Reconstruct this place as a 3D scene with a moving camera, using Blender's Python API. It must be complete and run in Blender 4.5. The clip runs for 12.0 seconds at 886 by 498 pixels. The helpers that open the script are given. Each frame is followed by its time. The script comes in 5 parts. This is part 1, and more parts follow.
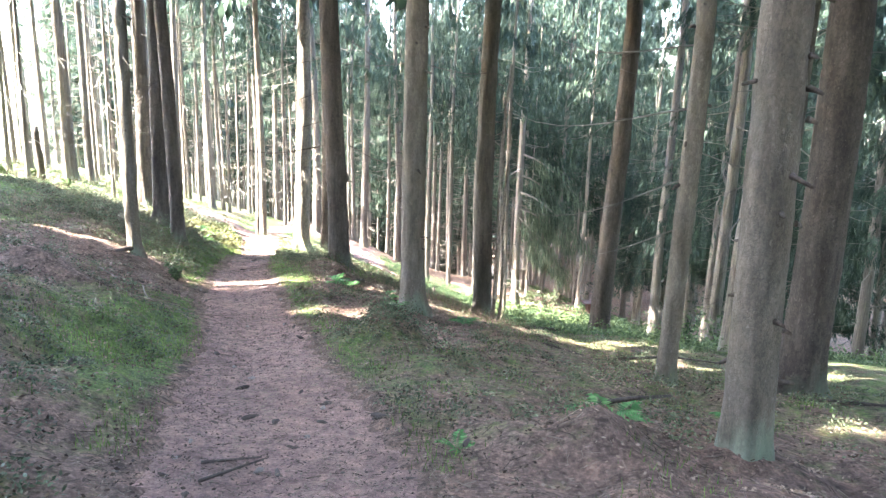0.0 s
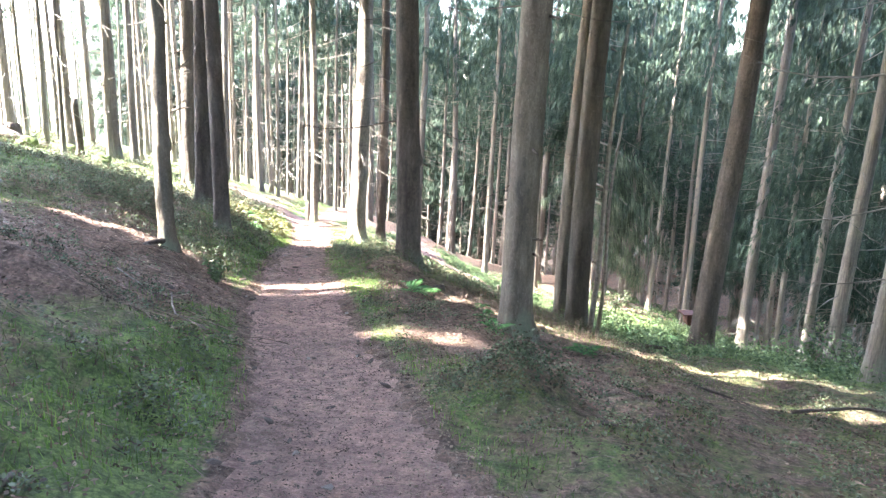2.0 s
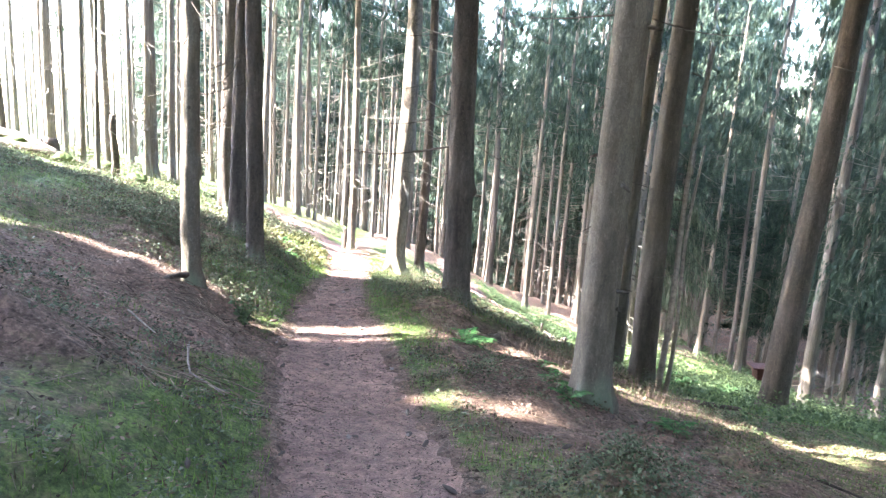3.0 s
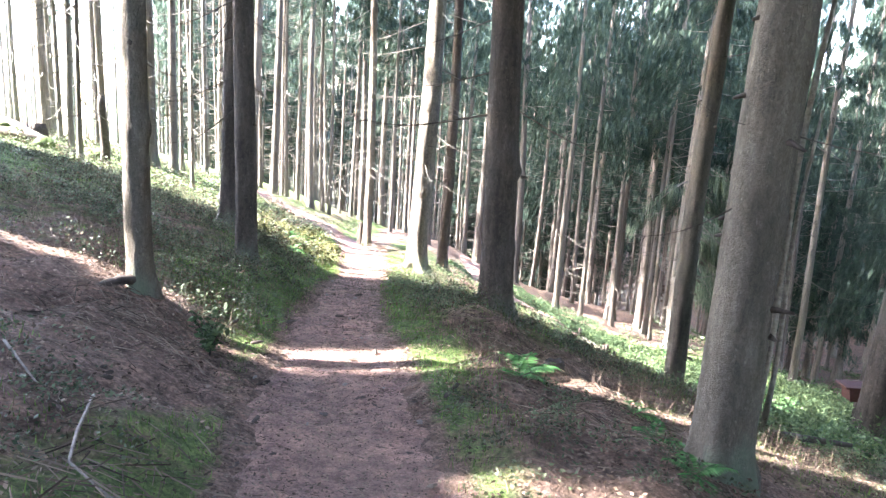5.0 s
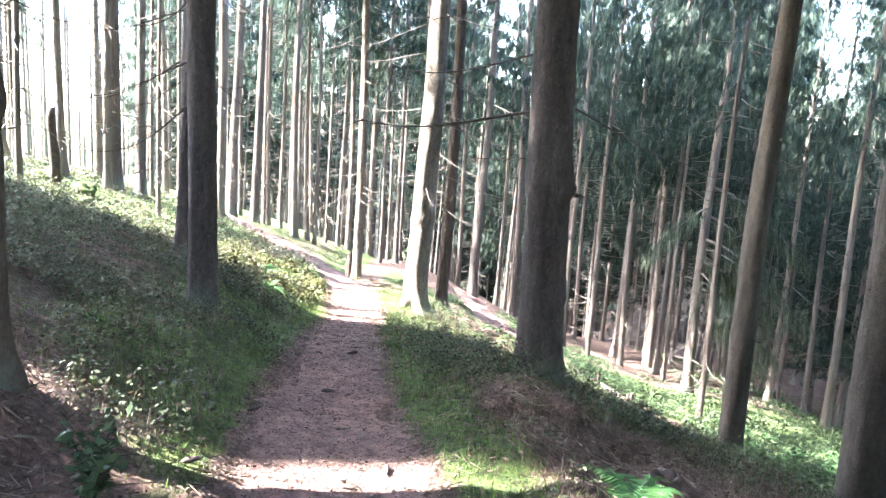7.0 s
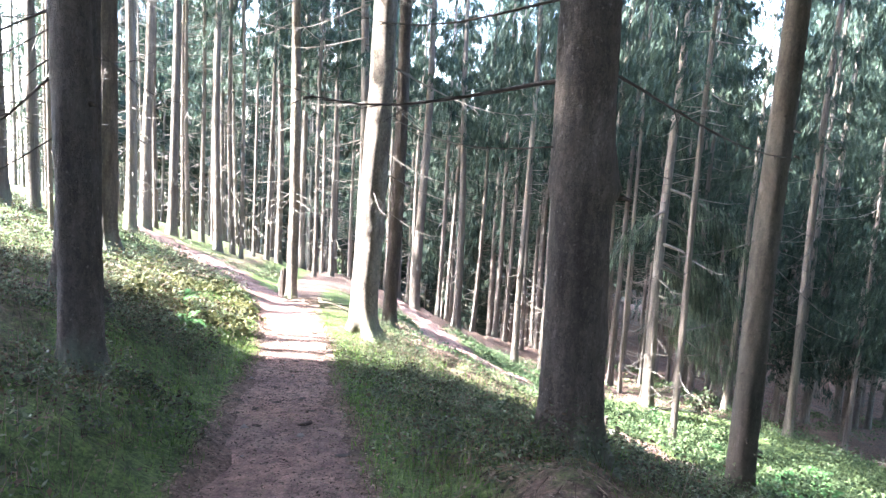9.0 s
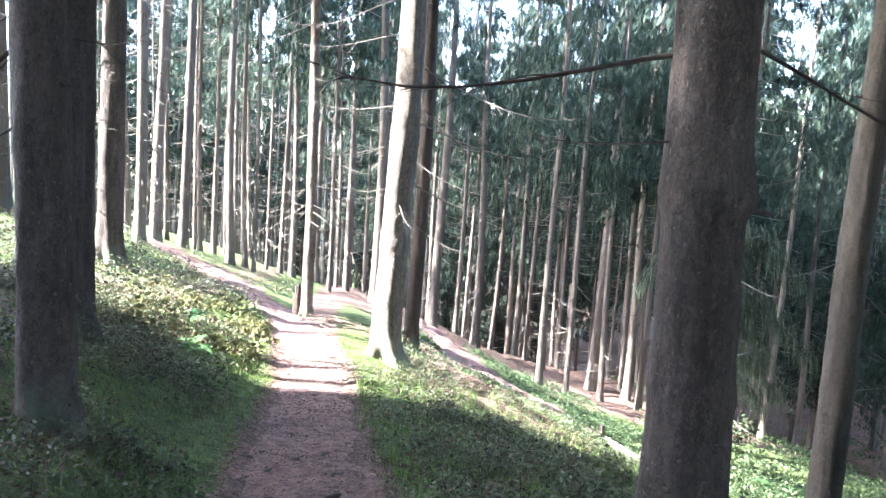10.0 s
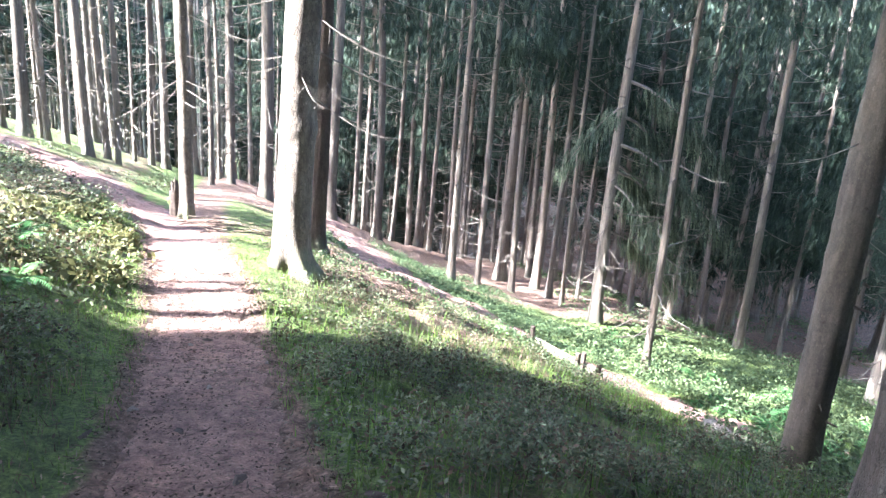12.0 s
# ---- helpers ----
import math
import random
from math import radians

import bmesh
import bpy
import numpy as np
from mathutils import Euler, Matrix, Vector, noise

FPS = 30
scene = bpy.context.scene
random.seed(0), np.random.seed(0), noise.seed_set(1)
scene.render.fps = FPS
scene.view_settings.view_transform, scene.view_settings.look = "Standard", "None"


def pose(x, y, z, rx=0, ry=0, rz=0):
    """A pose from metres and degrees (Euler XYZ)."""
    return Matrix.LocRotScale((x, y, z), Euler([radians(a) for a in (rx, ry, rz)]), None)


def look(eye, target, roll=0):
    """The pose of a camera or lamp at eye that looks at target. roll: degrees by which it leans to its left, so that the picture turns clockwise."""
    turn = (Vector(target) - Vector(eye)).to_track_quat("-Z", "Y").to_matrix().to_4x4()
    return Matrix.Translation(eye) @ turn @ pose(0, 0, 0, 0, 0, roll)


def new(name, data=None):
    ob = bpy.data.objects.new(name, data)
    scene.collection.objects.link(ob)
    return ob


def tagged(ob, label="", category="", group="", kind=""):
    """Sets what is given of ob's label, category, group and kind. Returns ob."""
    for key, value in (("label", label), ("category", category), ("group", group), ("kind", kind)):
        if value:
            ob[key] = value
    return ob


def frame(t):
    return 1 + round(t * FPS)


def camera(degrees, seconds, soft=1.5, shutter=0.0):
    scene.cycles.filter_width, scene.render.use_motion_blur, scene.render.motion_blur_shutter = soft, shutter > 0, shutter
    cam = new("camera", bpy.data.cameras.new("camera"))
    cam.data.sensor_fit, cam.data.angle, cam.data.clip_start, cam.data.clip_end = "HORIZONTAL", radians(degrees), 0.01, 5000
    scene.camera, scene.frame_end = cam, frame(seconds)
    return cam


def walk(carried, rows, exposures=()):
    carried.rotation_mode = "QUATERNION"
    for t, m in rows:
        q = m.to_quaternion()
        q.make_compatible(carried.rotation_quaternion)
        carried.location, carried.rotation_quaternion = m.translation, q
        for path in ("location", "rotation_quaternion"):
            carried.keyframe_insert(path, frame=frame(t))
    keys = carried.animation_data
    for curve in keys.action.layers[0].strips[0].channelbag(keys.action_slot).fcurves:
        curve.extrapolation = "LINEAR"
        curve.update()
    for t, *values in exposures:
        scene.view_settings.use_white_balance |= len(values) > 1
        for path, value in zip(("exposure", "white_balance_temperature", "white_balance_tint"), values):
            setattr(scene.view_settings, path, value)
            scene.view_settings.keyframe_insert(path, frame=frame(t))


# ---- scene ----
cam = camera(66.9, 12.0, soft=1.35)
PATH = [
    (0, (-0.02, -0.086, 1.496), (-0.018, 1.869, 1.072), 1.5),
    (0.5, (-0.212, 0.476, 1.393), (-0.122, 2.432, 0.988), 3.7),
    (1, (-0.441, 1.158, 1.271), (-0.53, 3.098, 0.79), 1.2),
    (1.5, (-0.676, 1.709, 1.182), (-0.798, 3.648, 0.707), 3.4),
    (2, (-0.907, 2.319, 1.134), (-1.028, 4.261, 0.671), 2.4),
    (2.5, (-1.147, 2.902, 1.099), (-1.327, 4.844, 0.657), 3.6),
    (3, (-1.337, 3.495, 1.056), (-1.558, 5.443, 0.664), 3.8),
    (3.2, (-1.413, 3.756, 1.006), (-1.66, 5.711, 0.667), 3.1),
    (4.8, (-1.768, 5.48, 0.678), (-2.069, 7.413, 0.26), 3.0),
    (5, (-1.832, 5.701, 0.579), (-2.105, 7.64, 0.173), 3.5),
    (5.5, (-1.947, 6.26, 0.491), (-2.12, 8.207, 0.065), 3.8),
    (6, (-2.119, 6.85, 0.425), (-2.325, 8.792, -0.006), 3.2),
    (6.5, (-2.291, 7.36, 0.351), (-2.481, 9.312, -0.04), 3.5),
    (7, (-2.552, 7.938, 0.221), (-2.79, 9.898, -0.097), 3.7),
    (7.2, (-2.656, 8.122, 0.165), (-2.895, 10.083, -0.146), 3.1),
    (8.8, (-3.161, 9.612, 0.076), (-3.216, 11.593, -0.197), 2.9),
    (9, (-3.225, 9.847, 0.032), (-3.256, 11.826, -0.254), 3.2),
    (9.5, (-3.389, 10.426, -0.014), (-3.511, 12.403, -0.29), 3.4),
    (10, (-3.582, 10.961, -0.079), (-3.651, 12.944, -0.328), 3.6),
    (10.5, (-3.718, 11.475, -0.177), (-3.737, 13.461, -0.415), 3.7),
    (11, (-3.897, 12.003, -0.225), (-3.824, 13.978, -0.532), 4.4),
    (11.5, (-4.006, 12.504, -0.285), (-3.822, 14.454, -0.687), 4.6),
    (12, (-4.084, 13.042, -0.377), (-3.807, 14.942, -0.935), 4.2),
]
walk(cam, [(t, look(eye, target, roll)) for t, eye, target, roll in PATH],
     exposures=[(0, 5.85, 6800, 11.5), (4, 5.5, 6500, 14.5), (8, 5.2, 6300, 15), (12, 4.95, 6000, 15)])

# ---- sky and sun ----
SUN_EL, SUN_AZ = 38.0, -100.0          # the sun stands behind the wood on the uphill side
world = bpy.data.worlds.new("sky")
world.use_nodes = True
wn = world.node_tree.nodes
sky = wn.new("ShaderNodeTexSky")
sky.sky_type, sky.sun_disc = "NISHITA", False
sky.sun_elevation, sky.sun_rotation = radians(SUN_EL), radians(SUN_AZ)
sky.dust_density, sky.ozone_density = 1.3, 0.8
world.node_tree.links.new(sky.outputs[0], wn["Background"].inputs[0])
wn["Background"].inputs[1].default_value = 0.15
scene.world = world
sun = new("sun", bpy.data.lights.new("sun", "SUN"))
sun.data.energy, sun.data.angle, sun.data.color = 3.4, radians(0.55), (1.0, 0.97, 0.93)
to_sun = Vector((math.sin(radians(SUN_AZ)) * math.cos(radians(SUN_EL)), math.cos(radians(SUN_AZ)) * math.cos(radians(SUN_EL)), math.sin(radians(SUN_EL))))
sun.matrix_world = look(to_sun * 60, (0, 0, 0))

# ---- materials ----
def shader(name, build):
    m = bpy.data.materials.new(name)
    m.use_nodes = True
    nt = m.node_tree
    b = nt.nodes["Principled BSDF"]
    b.inputs["Specular IOR Level"].default_value = 0.25
    build(nt, b)
    return m


def nd(nt, kind, **values):
    n = nt.nodes.new("ShaderNode" + kind)
    for k, v in values.items():
        if k in n.inputs.keys():
            n.inputs[k].default_value = v
    return n


def noise_of(nt, scale, detail=6, rough=0.6, stretch=None, coords="Object"):
    co = nt.nodes.new("ShaderNodeTexCoord")
    mp = nt.nodes.new("ShaderNodeMapping")
    if stretch:
        mp.inputs["Scale"].default_value = stretch
    n = nd(nt, "TexNoise", Scale=scale, Detail=detail, Roughness=rough)
    nt.links.new(co.outputs[coords], mp.inputs[0])
    nt.links.new(mp.outputs[0], n.inputs["Vector"])
    return n


def ramp(nt, source, *stops):
    r = nt.nodes.new("ShaderNodeValToRGB")
    e = r.color_ramp.elements
    while len(e) < len(stops):
        e.new(0.5)
    for el, (p, c) in zip(e, stops):
        el.position, el.color = p, (*c, 1)
    nt.links.new(source, r.inputs[0])
    return r


def blend(nt, fac, a, b, mode="MIX"):
    m = nt.nodes.new("ShaderNodeMix")
    m.data_type, m.blend_type = "RGBA", mode
    if isinstance(fac, float):
        m.inputs[0].default_value = fac
    else:
        nt.links.new(fac, m.inputs[0])
    for i, v in ((6, a), (7, b)):
        if isinstance(v, tuple):
            m.inputs[i].default_value = (*v, 1)
        else:
            nt.links.new(v, m.inputs[i])
    return m.outputs[2]


def relief(nt, b, source, strength, distance):
    bump = nd(nt, "Bump", Strength=strength, Distance=distance)
    nt.links.new(source, bump.inputs["Height"])
    nt.links.new(bump.outputs[0], b.inputs["Normal"])
    return bump


def floor_look(nt, b):
    litter = noise_of(nt, 26, 8, 0.75)
    big = noise_of(nt, 1.3, 4)
    brown = ramp(nt, litter.outputs[0], (0.3, (0.045, 0.032, 0.026)), (0.5, (0.155, 0.10, 0.077)), (0.72, (0.34, 0.24, 0.185)))
    brown2 = blend(nt, big.outputs[0], brown.outputs[0], (0.10, 0.066, 0.05))
    mossn = noise_of(nt, 40, 6, 0.7)
    moss = ramp(nt, mossn.outputs[0], (0.3, (0.022, 0.035, 0.014)), (0.55, (0.085, 0.125, 0.036)), (0.75, (0.17, 0.215, 0.075)))
    at = nt.nodes.new("ShaderNodeAttribute")
    at.attribute_name = "moss"
    edge = noise_of(nt, 3.2, 6, 0.7)
    s = nd(nt, "Math")
    s.operation = "ADD"
    nt.links.new(at.outputs["Fac"], s.inputs[0])
    nt.links.new(edge.outputs[0], s.inputs[1])
    f = ramp(nt, s.outputs[0], (0.72, (0, 0, 0)), (0.98, (1, 1, 1)))
    patch = noise_of(nt, 6.5, 5, 0.7)
    tone = ramp(nt, patch.outputs[0], (0.34, (0.42, 0.4, 0.38)), (0.5, (1, 1, 1)), (0.68, (1.55, 1.45, 1.35)))
    nt.links.new(blend(nt, 1.0, blend(nt, f.outputs[0], brown2, moss.outputs[0]), tone.outputs[0], "MULTIPLY"), b.inputs["Base Color"])
    b.inputs["Roughness"].default_value = 0.95
    relief(nt, b, litter.outputs[0], 1.0, 0.07)


def path_look(nt, b):
    grit = noise_of(nt, 55, 9, 0.82)
    needles = noise_of(nt, 24, 8, 0.8, (1, 2.2, 1))
    big = noise_of(nt, 0.9, 5, 0.65)
    c = ramp(nt, grit.outputs[0], (0.32, (0.06, 0.041, 0.035)), (0.5, (0.240, 0.150, 0.125)), (0.7, (0.48, 0.335, 0.282)))
    d = ramp(nt, needles.outputs[0], (0.35, (0.115, 0.076, 0.064)), (0.7, (0.33, 0.237, 0.205)))
    m = blend(nt, 0.3, c.outputs[0], d.outputs[0])
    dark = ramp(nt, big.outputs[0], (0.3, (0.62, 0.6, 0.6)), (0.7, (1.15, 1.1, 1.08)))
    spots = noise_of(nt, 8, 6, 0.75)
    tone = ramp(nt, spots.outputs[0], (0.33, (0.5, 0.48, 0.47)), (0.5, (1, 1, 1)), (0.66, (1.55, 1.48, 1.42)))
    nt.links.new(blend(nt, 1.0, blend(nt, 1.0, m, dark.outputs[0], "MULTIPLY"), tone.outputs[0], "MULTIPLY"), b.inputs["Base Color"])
    b.inputs["Roughness"].default_value = 0.92
    relief(nt, b, grit.outputs[0], 1.0, 0.05)


def bark_look(low, mid, high, lichen, scale, deep, plates=0.6):
    """Spruce bark: soft upright streaks, small plates with dark cracks, a few loose pale flakes."""
    def build(nt, b):
        co = nt.nodes.new("ShaderNodeTexCoord")
        warp = noise_of(nt, scale * .35, 4, 0.6)
        mp = nt.nodes.new("ShaderNodeMapping")
        mp.inputs["Scale"].default_value = (1, 1, 0.6)
        nt.links.new(co.outputs["Object"], mp.inputs[0])
        shift = nd(nt, "VectorMath")
        shift.operation = "MULTIPLY_ADD"
        shift.inputs[1].default_value = (0.07, 0.07, 0.1)
        nt.links.new(warp.outputs["Color"], shift.inputs[0])
        nt.links.new(mp.outputs[0], shift.inputs[2])
        edge = nd(nt, "TexVoronoi", Scale=scale)
        edge.feature = "DISTANCE_TO_EDGE"
        cell = nd(nt, "TexVoronoi", Scale=scale)
        for v in (edge, cell):
            nt.links.new(shift.outputs[0], v.inputs["Vector"])
        big = noise_of(nt, 1.7, 5, 0.65, (1, 1, 0.5))
        streak = noise_of(nt, 11, 5, 0.6, (1, 1, 0.16))
        grain = noise_of(nt, 85, 4, 0.6, (1, 1, 0.6))
        loose = noise_of(nt, scale * .8, 3, 0.5, (1, 1, 0.6))
        info = nt.nodes.new("ShaderNodeObjectInfo")
        half = tuple((p + q) / 2 for p, q in zip(mid, low))
        pale = tuple(p * .7 + q * .3 for p, q in zip(mid, high))
        c = ramp(nt, streak.outputs[0], (0.3, half), (0.5, mid), (0.72, pale)).outputs[0]
        c = blend(nt, 1.0, c, ramp(nt, grain.outputs[0], (0.3, (0.8, 0.8, 0.8)), (0.7, (1.18, 1.18, 1.18))).outputs[0], "MULTIPLY")
        c = blend(nt, plates, c, blend(nt, 1.0, c, ramp(nt, cell.outputs["Color"], (0.1, (0.78, 0.78, 0.8)), (0.9, (1.25, 1.23, 1.2))).outputs[0], "MULTIPLY"))
        crack = ramp(nt, edge.outputs["Distance"], (0.0, (plates, plates, plates)), (0.09, (0, 0, 0)))
        broken = blend(nt, 1.0, crack.outputs[0], ramp(nt, warp.outputs[0], (0.42, (0, 0, 0)), (0.6, (.75, .75, .75))).outputs[0], "MULTIPLY")
        c = blend(nt, broken, c, low)
        c = blend(nt, ramp(nt, loose.outputs[0], (0.66, (0, 0, 0)), (0.71, (plates * .6,) * 3)).outputs[0], c, high)
        mott = ramp(nt, big.outputs[0], (0.3, (0.74, 0.73, 0.73)), (0.5, (1, 1, 1)), (0.7, (1.22, 1.19, 1.13)))
        c = blend(nt, 1.0, c, mott.outputs[0], "MULTIPLY")
        tone = ramp(nt, info.outputs["Random"], (0.0, (0.74, 0.72, 0.72)), (0.5, (1.0, 0.98, 0.96)), (1.0, (1.16, 1.12, 1.07)))
        c = blend(nt, 1.0, c, tone.outputs[0], "MULTIPLY")
        # algae on the foot of the stem
        sep = nt.nodes.new("ShaderNodeSeparateXYZ")
        nt.links.new(co.outputs["Object"], sep.inputs[0])
        foot = nd(nt, "MapRange")
        for k, v in (("From Min", 0.05), ("From Max", 1.0), ("To Min", 0.16), ("To Max", -0.15)):
            foot.inputs[k].default_value = v
        nt.links.new(sep.outputs[2], foot.inputs[0])
        add = nd(nt, "Math")
        add.operation = "ADD"
        nt.links.new(foot.outputs[0], add.inputs[0])
        nt.links.new(big.outputs[0], add.inputs[1])
        f = ramp(nt, add.outputs[0], (0.56, (0, 0, 0)), (0.8, (0.7, 0.7, 0.7)))
        nt.links.new(blend(nt, f.outputs[0], c, lichen), b.inputs["Base Color"])
        b.inputs["Roughness"].default_value = 0.92
        flat = nd(nt, "Math")
        flat.operation = "MINIMUM"
        flat.inputs[1].default_value = 0.14
        nt.links.new(edge.outputs["Distance"], flat.inputs[0])
        h = nd(nt, "Math")
        h.operation = "MULTIPLY_ADD"
        h.inputs[1].default_value = 3.0 * plates
        nt.links.new(flat.outputs[0], h.inputs[0])
        nt.links.new(grain.outputs[0], h.inputs[2])
        relief(nt, b, h.outputs[0], 0.8, deep)
    return build


def leaf_look(dark, light, through_it=0.35, rough=0.6, brown=0.0, lace=0.0, gloss=0.12):
    def build(nt, b):
        geo = nt.nodes.new("ShaderNodeNewGeometry")
        info = nt.nodes.new("ShaderNodeObjectInfo")
        c = ramp(nt, geo.outputs["Random Per Island"], (0.0, dark), (0.55, tuple((p + q) / 2 for p, q in zip(dark, light))), (1.0, light))
        if brown:
            c = ramp(nt, geo.outputs["Random Per Island"], (0.0, (0.035, 0.026, 0.02)), (brown, (0.11, 0.08, 0.058)), (brown + .01, dark), (brown + (1 - brown) * .6, tuple((p + q) / 2 for p, q in zip(dark, light))), (1.0, light))
        tone = ramp(nt, info.outputs["Random"], (0.0, (0.8, 0.85, 0.8)), (1.0, (1.15, 1.1, 1.0)))
        drift = ramp(nt, noise_of(nt, 1.3, 4, 0.65).outputs[0], (0.36, (0.62, 0.6, 0.6)), (0.5, (1, 1, 1)), (0.64, (1.5, 1.42, 1.35)))
        col = blend(nt, 1.0, blend(nt, 1.0, c.outputs[0], tone.outputs[0], "MULTIPLY"), drift.outputs[0], "MULTIPLY")
        nt.links.new(col, b.inputs["Base Color"])
        b.inputs["Roughness"].default_value = rough
        b.inputs["Specular IOR Level"].default_value = gloss
        tr = nt.nodes.new("ShaderNodeBsdfTranslucent")
        nt.links.new(col, tr.inputs[0])
        mix = nt.nodes.new("ShaderNodeMixShader")
        mix.inputs[0].default_value = through_it
        nt.links.new(b.outputs[0], mix.inputs[1])
        nt.links.new(tr.outputs[0], mix.inputs[2])
        out = mix
        if lace:
            # needles with gaps between them
            gaps = ramp(nt, noise_of(nt, lace, 3, 0.7).outputs[0], (0.45, (0, 0, 0)), (0.49, (1, 1, 1)))
            out = nt.nodes.new("ShaderNodeMixShader")
            nt.links.new(gaps.outputs[0], out.inputs[0])
            nt.links.new(nt.nodes.new("ShaderNodeBsdfTransparent").outputs[0], out.inputs[1])
            nt.links.new(mix.outputs[0], out.inputs[2])
        nt.links.new(out.outputs[0], nt.nodes["Material Output"].inputs[0])
    return build


def plain_look(low, high, scale, rough=0.85, deep=0.01, stretch=None):
    def build(nt, b):
        n = noise_of(nt, scale, 7, 0.7, stretch)
        nt.links.new(ramp(nt, n.outputs[0], (0.3, low), (0.7, high)).outputs[0], b.inputs["Base Color"])
        b.inputs["Roughness"].default_value = rough
        relief(nt, b, n.outputs[0], 0.7, deep)
    return build


FLOOR = shader("forest_floor", floor_look)
TRAIL = shader("trodden_earth", path_look)
BARK = shader("spruce_bark", bark_look((0.022, 0.017, 0.014), (0.084, 0.070, 0.060), (0.21, 0.185, 0.16), (0.13, 0.17, 0.125), 44, 0.03, 0.9))
BARK_SMOOTH = shader("young_spruce_bark", bark_look((0.035, 0.028, 0.021), (0.108, 0.094, 0.075), (0.23, 0.205, 0.17), (0.135, 0.185, 0.13), 42, 0.014, 0.65))
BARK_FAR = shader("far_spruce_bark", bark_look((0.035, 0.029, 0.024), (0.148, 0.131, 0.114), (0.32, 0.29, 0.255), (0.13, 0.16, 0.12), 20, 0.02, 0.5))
# lighter copy of the bark: sunlight put into the colour of two stems
BARK_SUNLIT = shader("sunlit_spruce_bark", bark_look((0.045, 0.038, 0.031), (0.165, 0.145, 0.122), (0.30, 0.272, 0.236), (0.15, 0.19, 0.10), 26, 0.03, 1.0))
DEAD = shader("dead_wood", plain_look((0.08, 0.065, 0.053), (0.25, 0.215, 0.178), 14, 0.85, 0.005))
DRY = shader("dry_lichened_twigs", plain_look((0.05, 0.044, 0.037), (0.18, 0.16, 0.138), 14, 0.85, 0.005))
DARK_DEAD = shader("dark_dead_wood", plain_look((0.022, 0.017, 0.014), (0.085, 0.066, 0.054), 14, 0.85, 0.005))
NEEDLES = shader("spruce_needles", leaf_look((0.024, 0.041, 0.034), (0.050, 0.074, 0.056), 0.3, 0.6, 0.0, 24))
NEEDLES_FULL = shader("dense_spruce_boughs", leaf_look((0.028, 0.050, 0.041), (0.060, 0.094, 0.070), 0.2))
NEEDLES_GREY = shader("grey_hanging_twigs", leaf_look((0.05, 0.068, 0.05), (0.15, 0.175, 0.125), 0.3, 0.6, 0.0, 30))
BILBERRY = shader("bilberry_leaves", leaf_look((0.028, 0.043, 0.022), (0.135, 0.16, 0.105), 0.22, 0.55, 0.22, gloss=0.15))
GRASS = shader("grass", leaf_look((0.036, 0.074, 0.016), (0.125, 0.20, 0.05), 0.33, 0.6, 0.2))
HERB = shader("herbs", leaf_look((0.038, 0.066, 0.034), (0.125, 0.172, 0.088), 0.28))
FERN = shader("fern_green", leaf_look((0.035, 0.10, 0.036), (0.10, 0.22, 0.085), 0.4))
DRYFERN = shader("dry_fern", leaf_look((0.05, 0.058, 0.026), (0.15, 0.14, 0.065), 0.3))
TWIGS = shader("twigs", leaf_look((0.04, 0.03, 0.025), (0.23, 0.178, 0.146), 0.05, 0.9))
STONE = shader("stone", plain_look((0.10, 0.085, 0.078), (0.27, 0.235, 0.215), 12, 0.85, 0.02))
PLANK = shader("weathered_plank", plain_look((0.07, 0.06, 0.05), (0.21, 0.185, 0.155), 10, 0.85, 0.01, (8, 1, 8)))
RED_WOOD = shader("red_brown_stain", plain_look((0.05, 0.018, 0.013), (0.11, 0.042, 0.03), 10, 0.7, 0.004, (1, 8, 8)))
MOSS = shader("moss", plain_look((0.025, 0.04, 0.012), (0.09, 0.125, 0.035), 30, 0.95, 0.03))

# ---- the lie of the land ----
TRAIL_Y = [-20, -10, 0, 3, 4.3, 6.2, 7.7, 10, 11.5, 13, 15, 17.2, 20, 22, 27, 60]
TRAIL_X = [2.5, 1.5, 0, -.83, -1.17, -1.8, -2.28, -3.15, -3.55, -4.05, -4.5, -5, -5.6, -6.1, -7.2, -13]
FALL_Y = [-20, 0, 6, 9, 12, 15, 19, 23, 27, 45, 80]
FALL_Z = [1.5, 0, -.98, -1.5, -1.78, -2.15, -2.98, -3.55, -4.0, -6.6, -9.5]
UP = [-70, -17, -7, -3.6, -2.5, -1.5, -.95, -.6, .6]


def axis(y):
    return np.interp(y, TRAIL_Y, TRAIL_X)


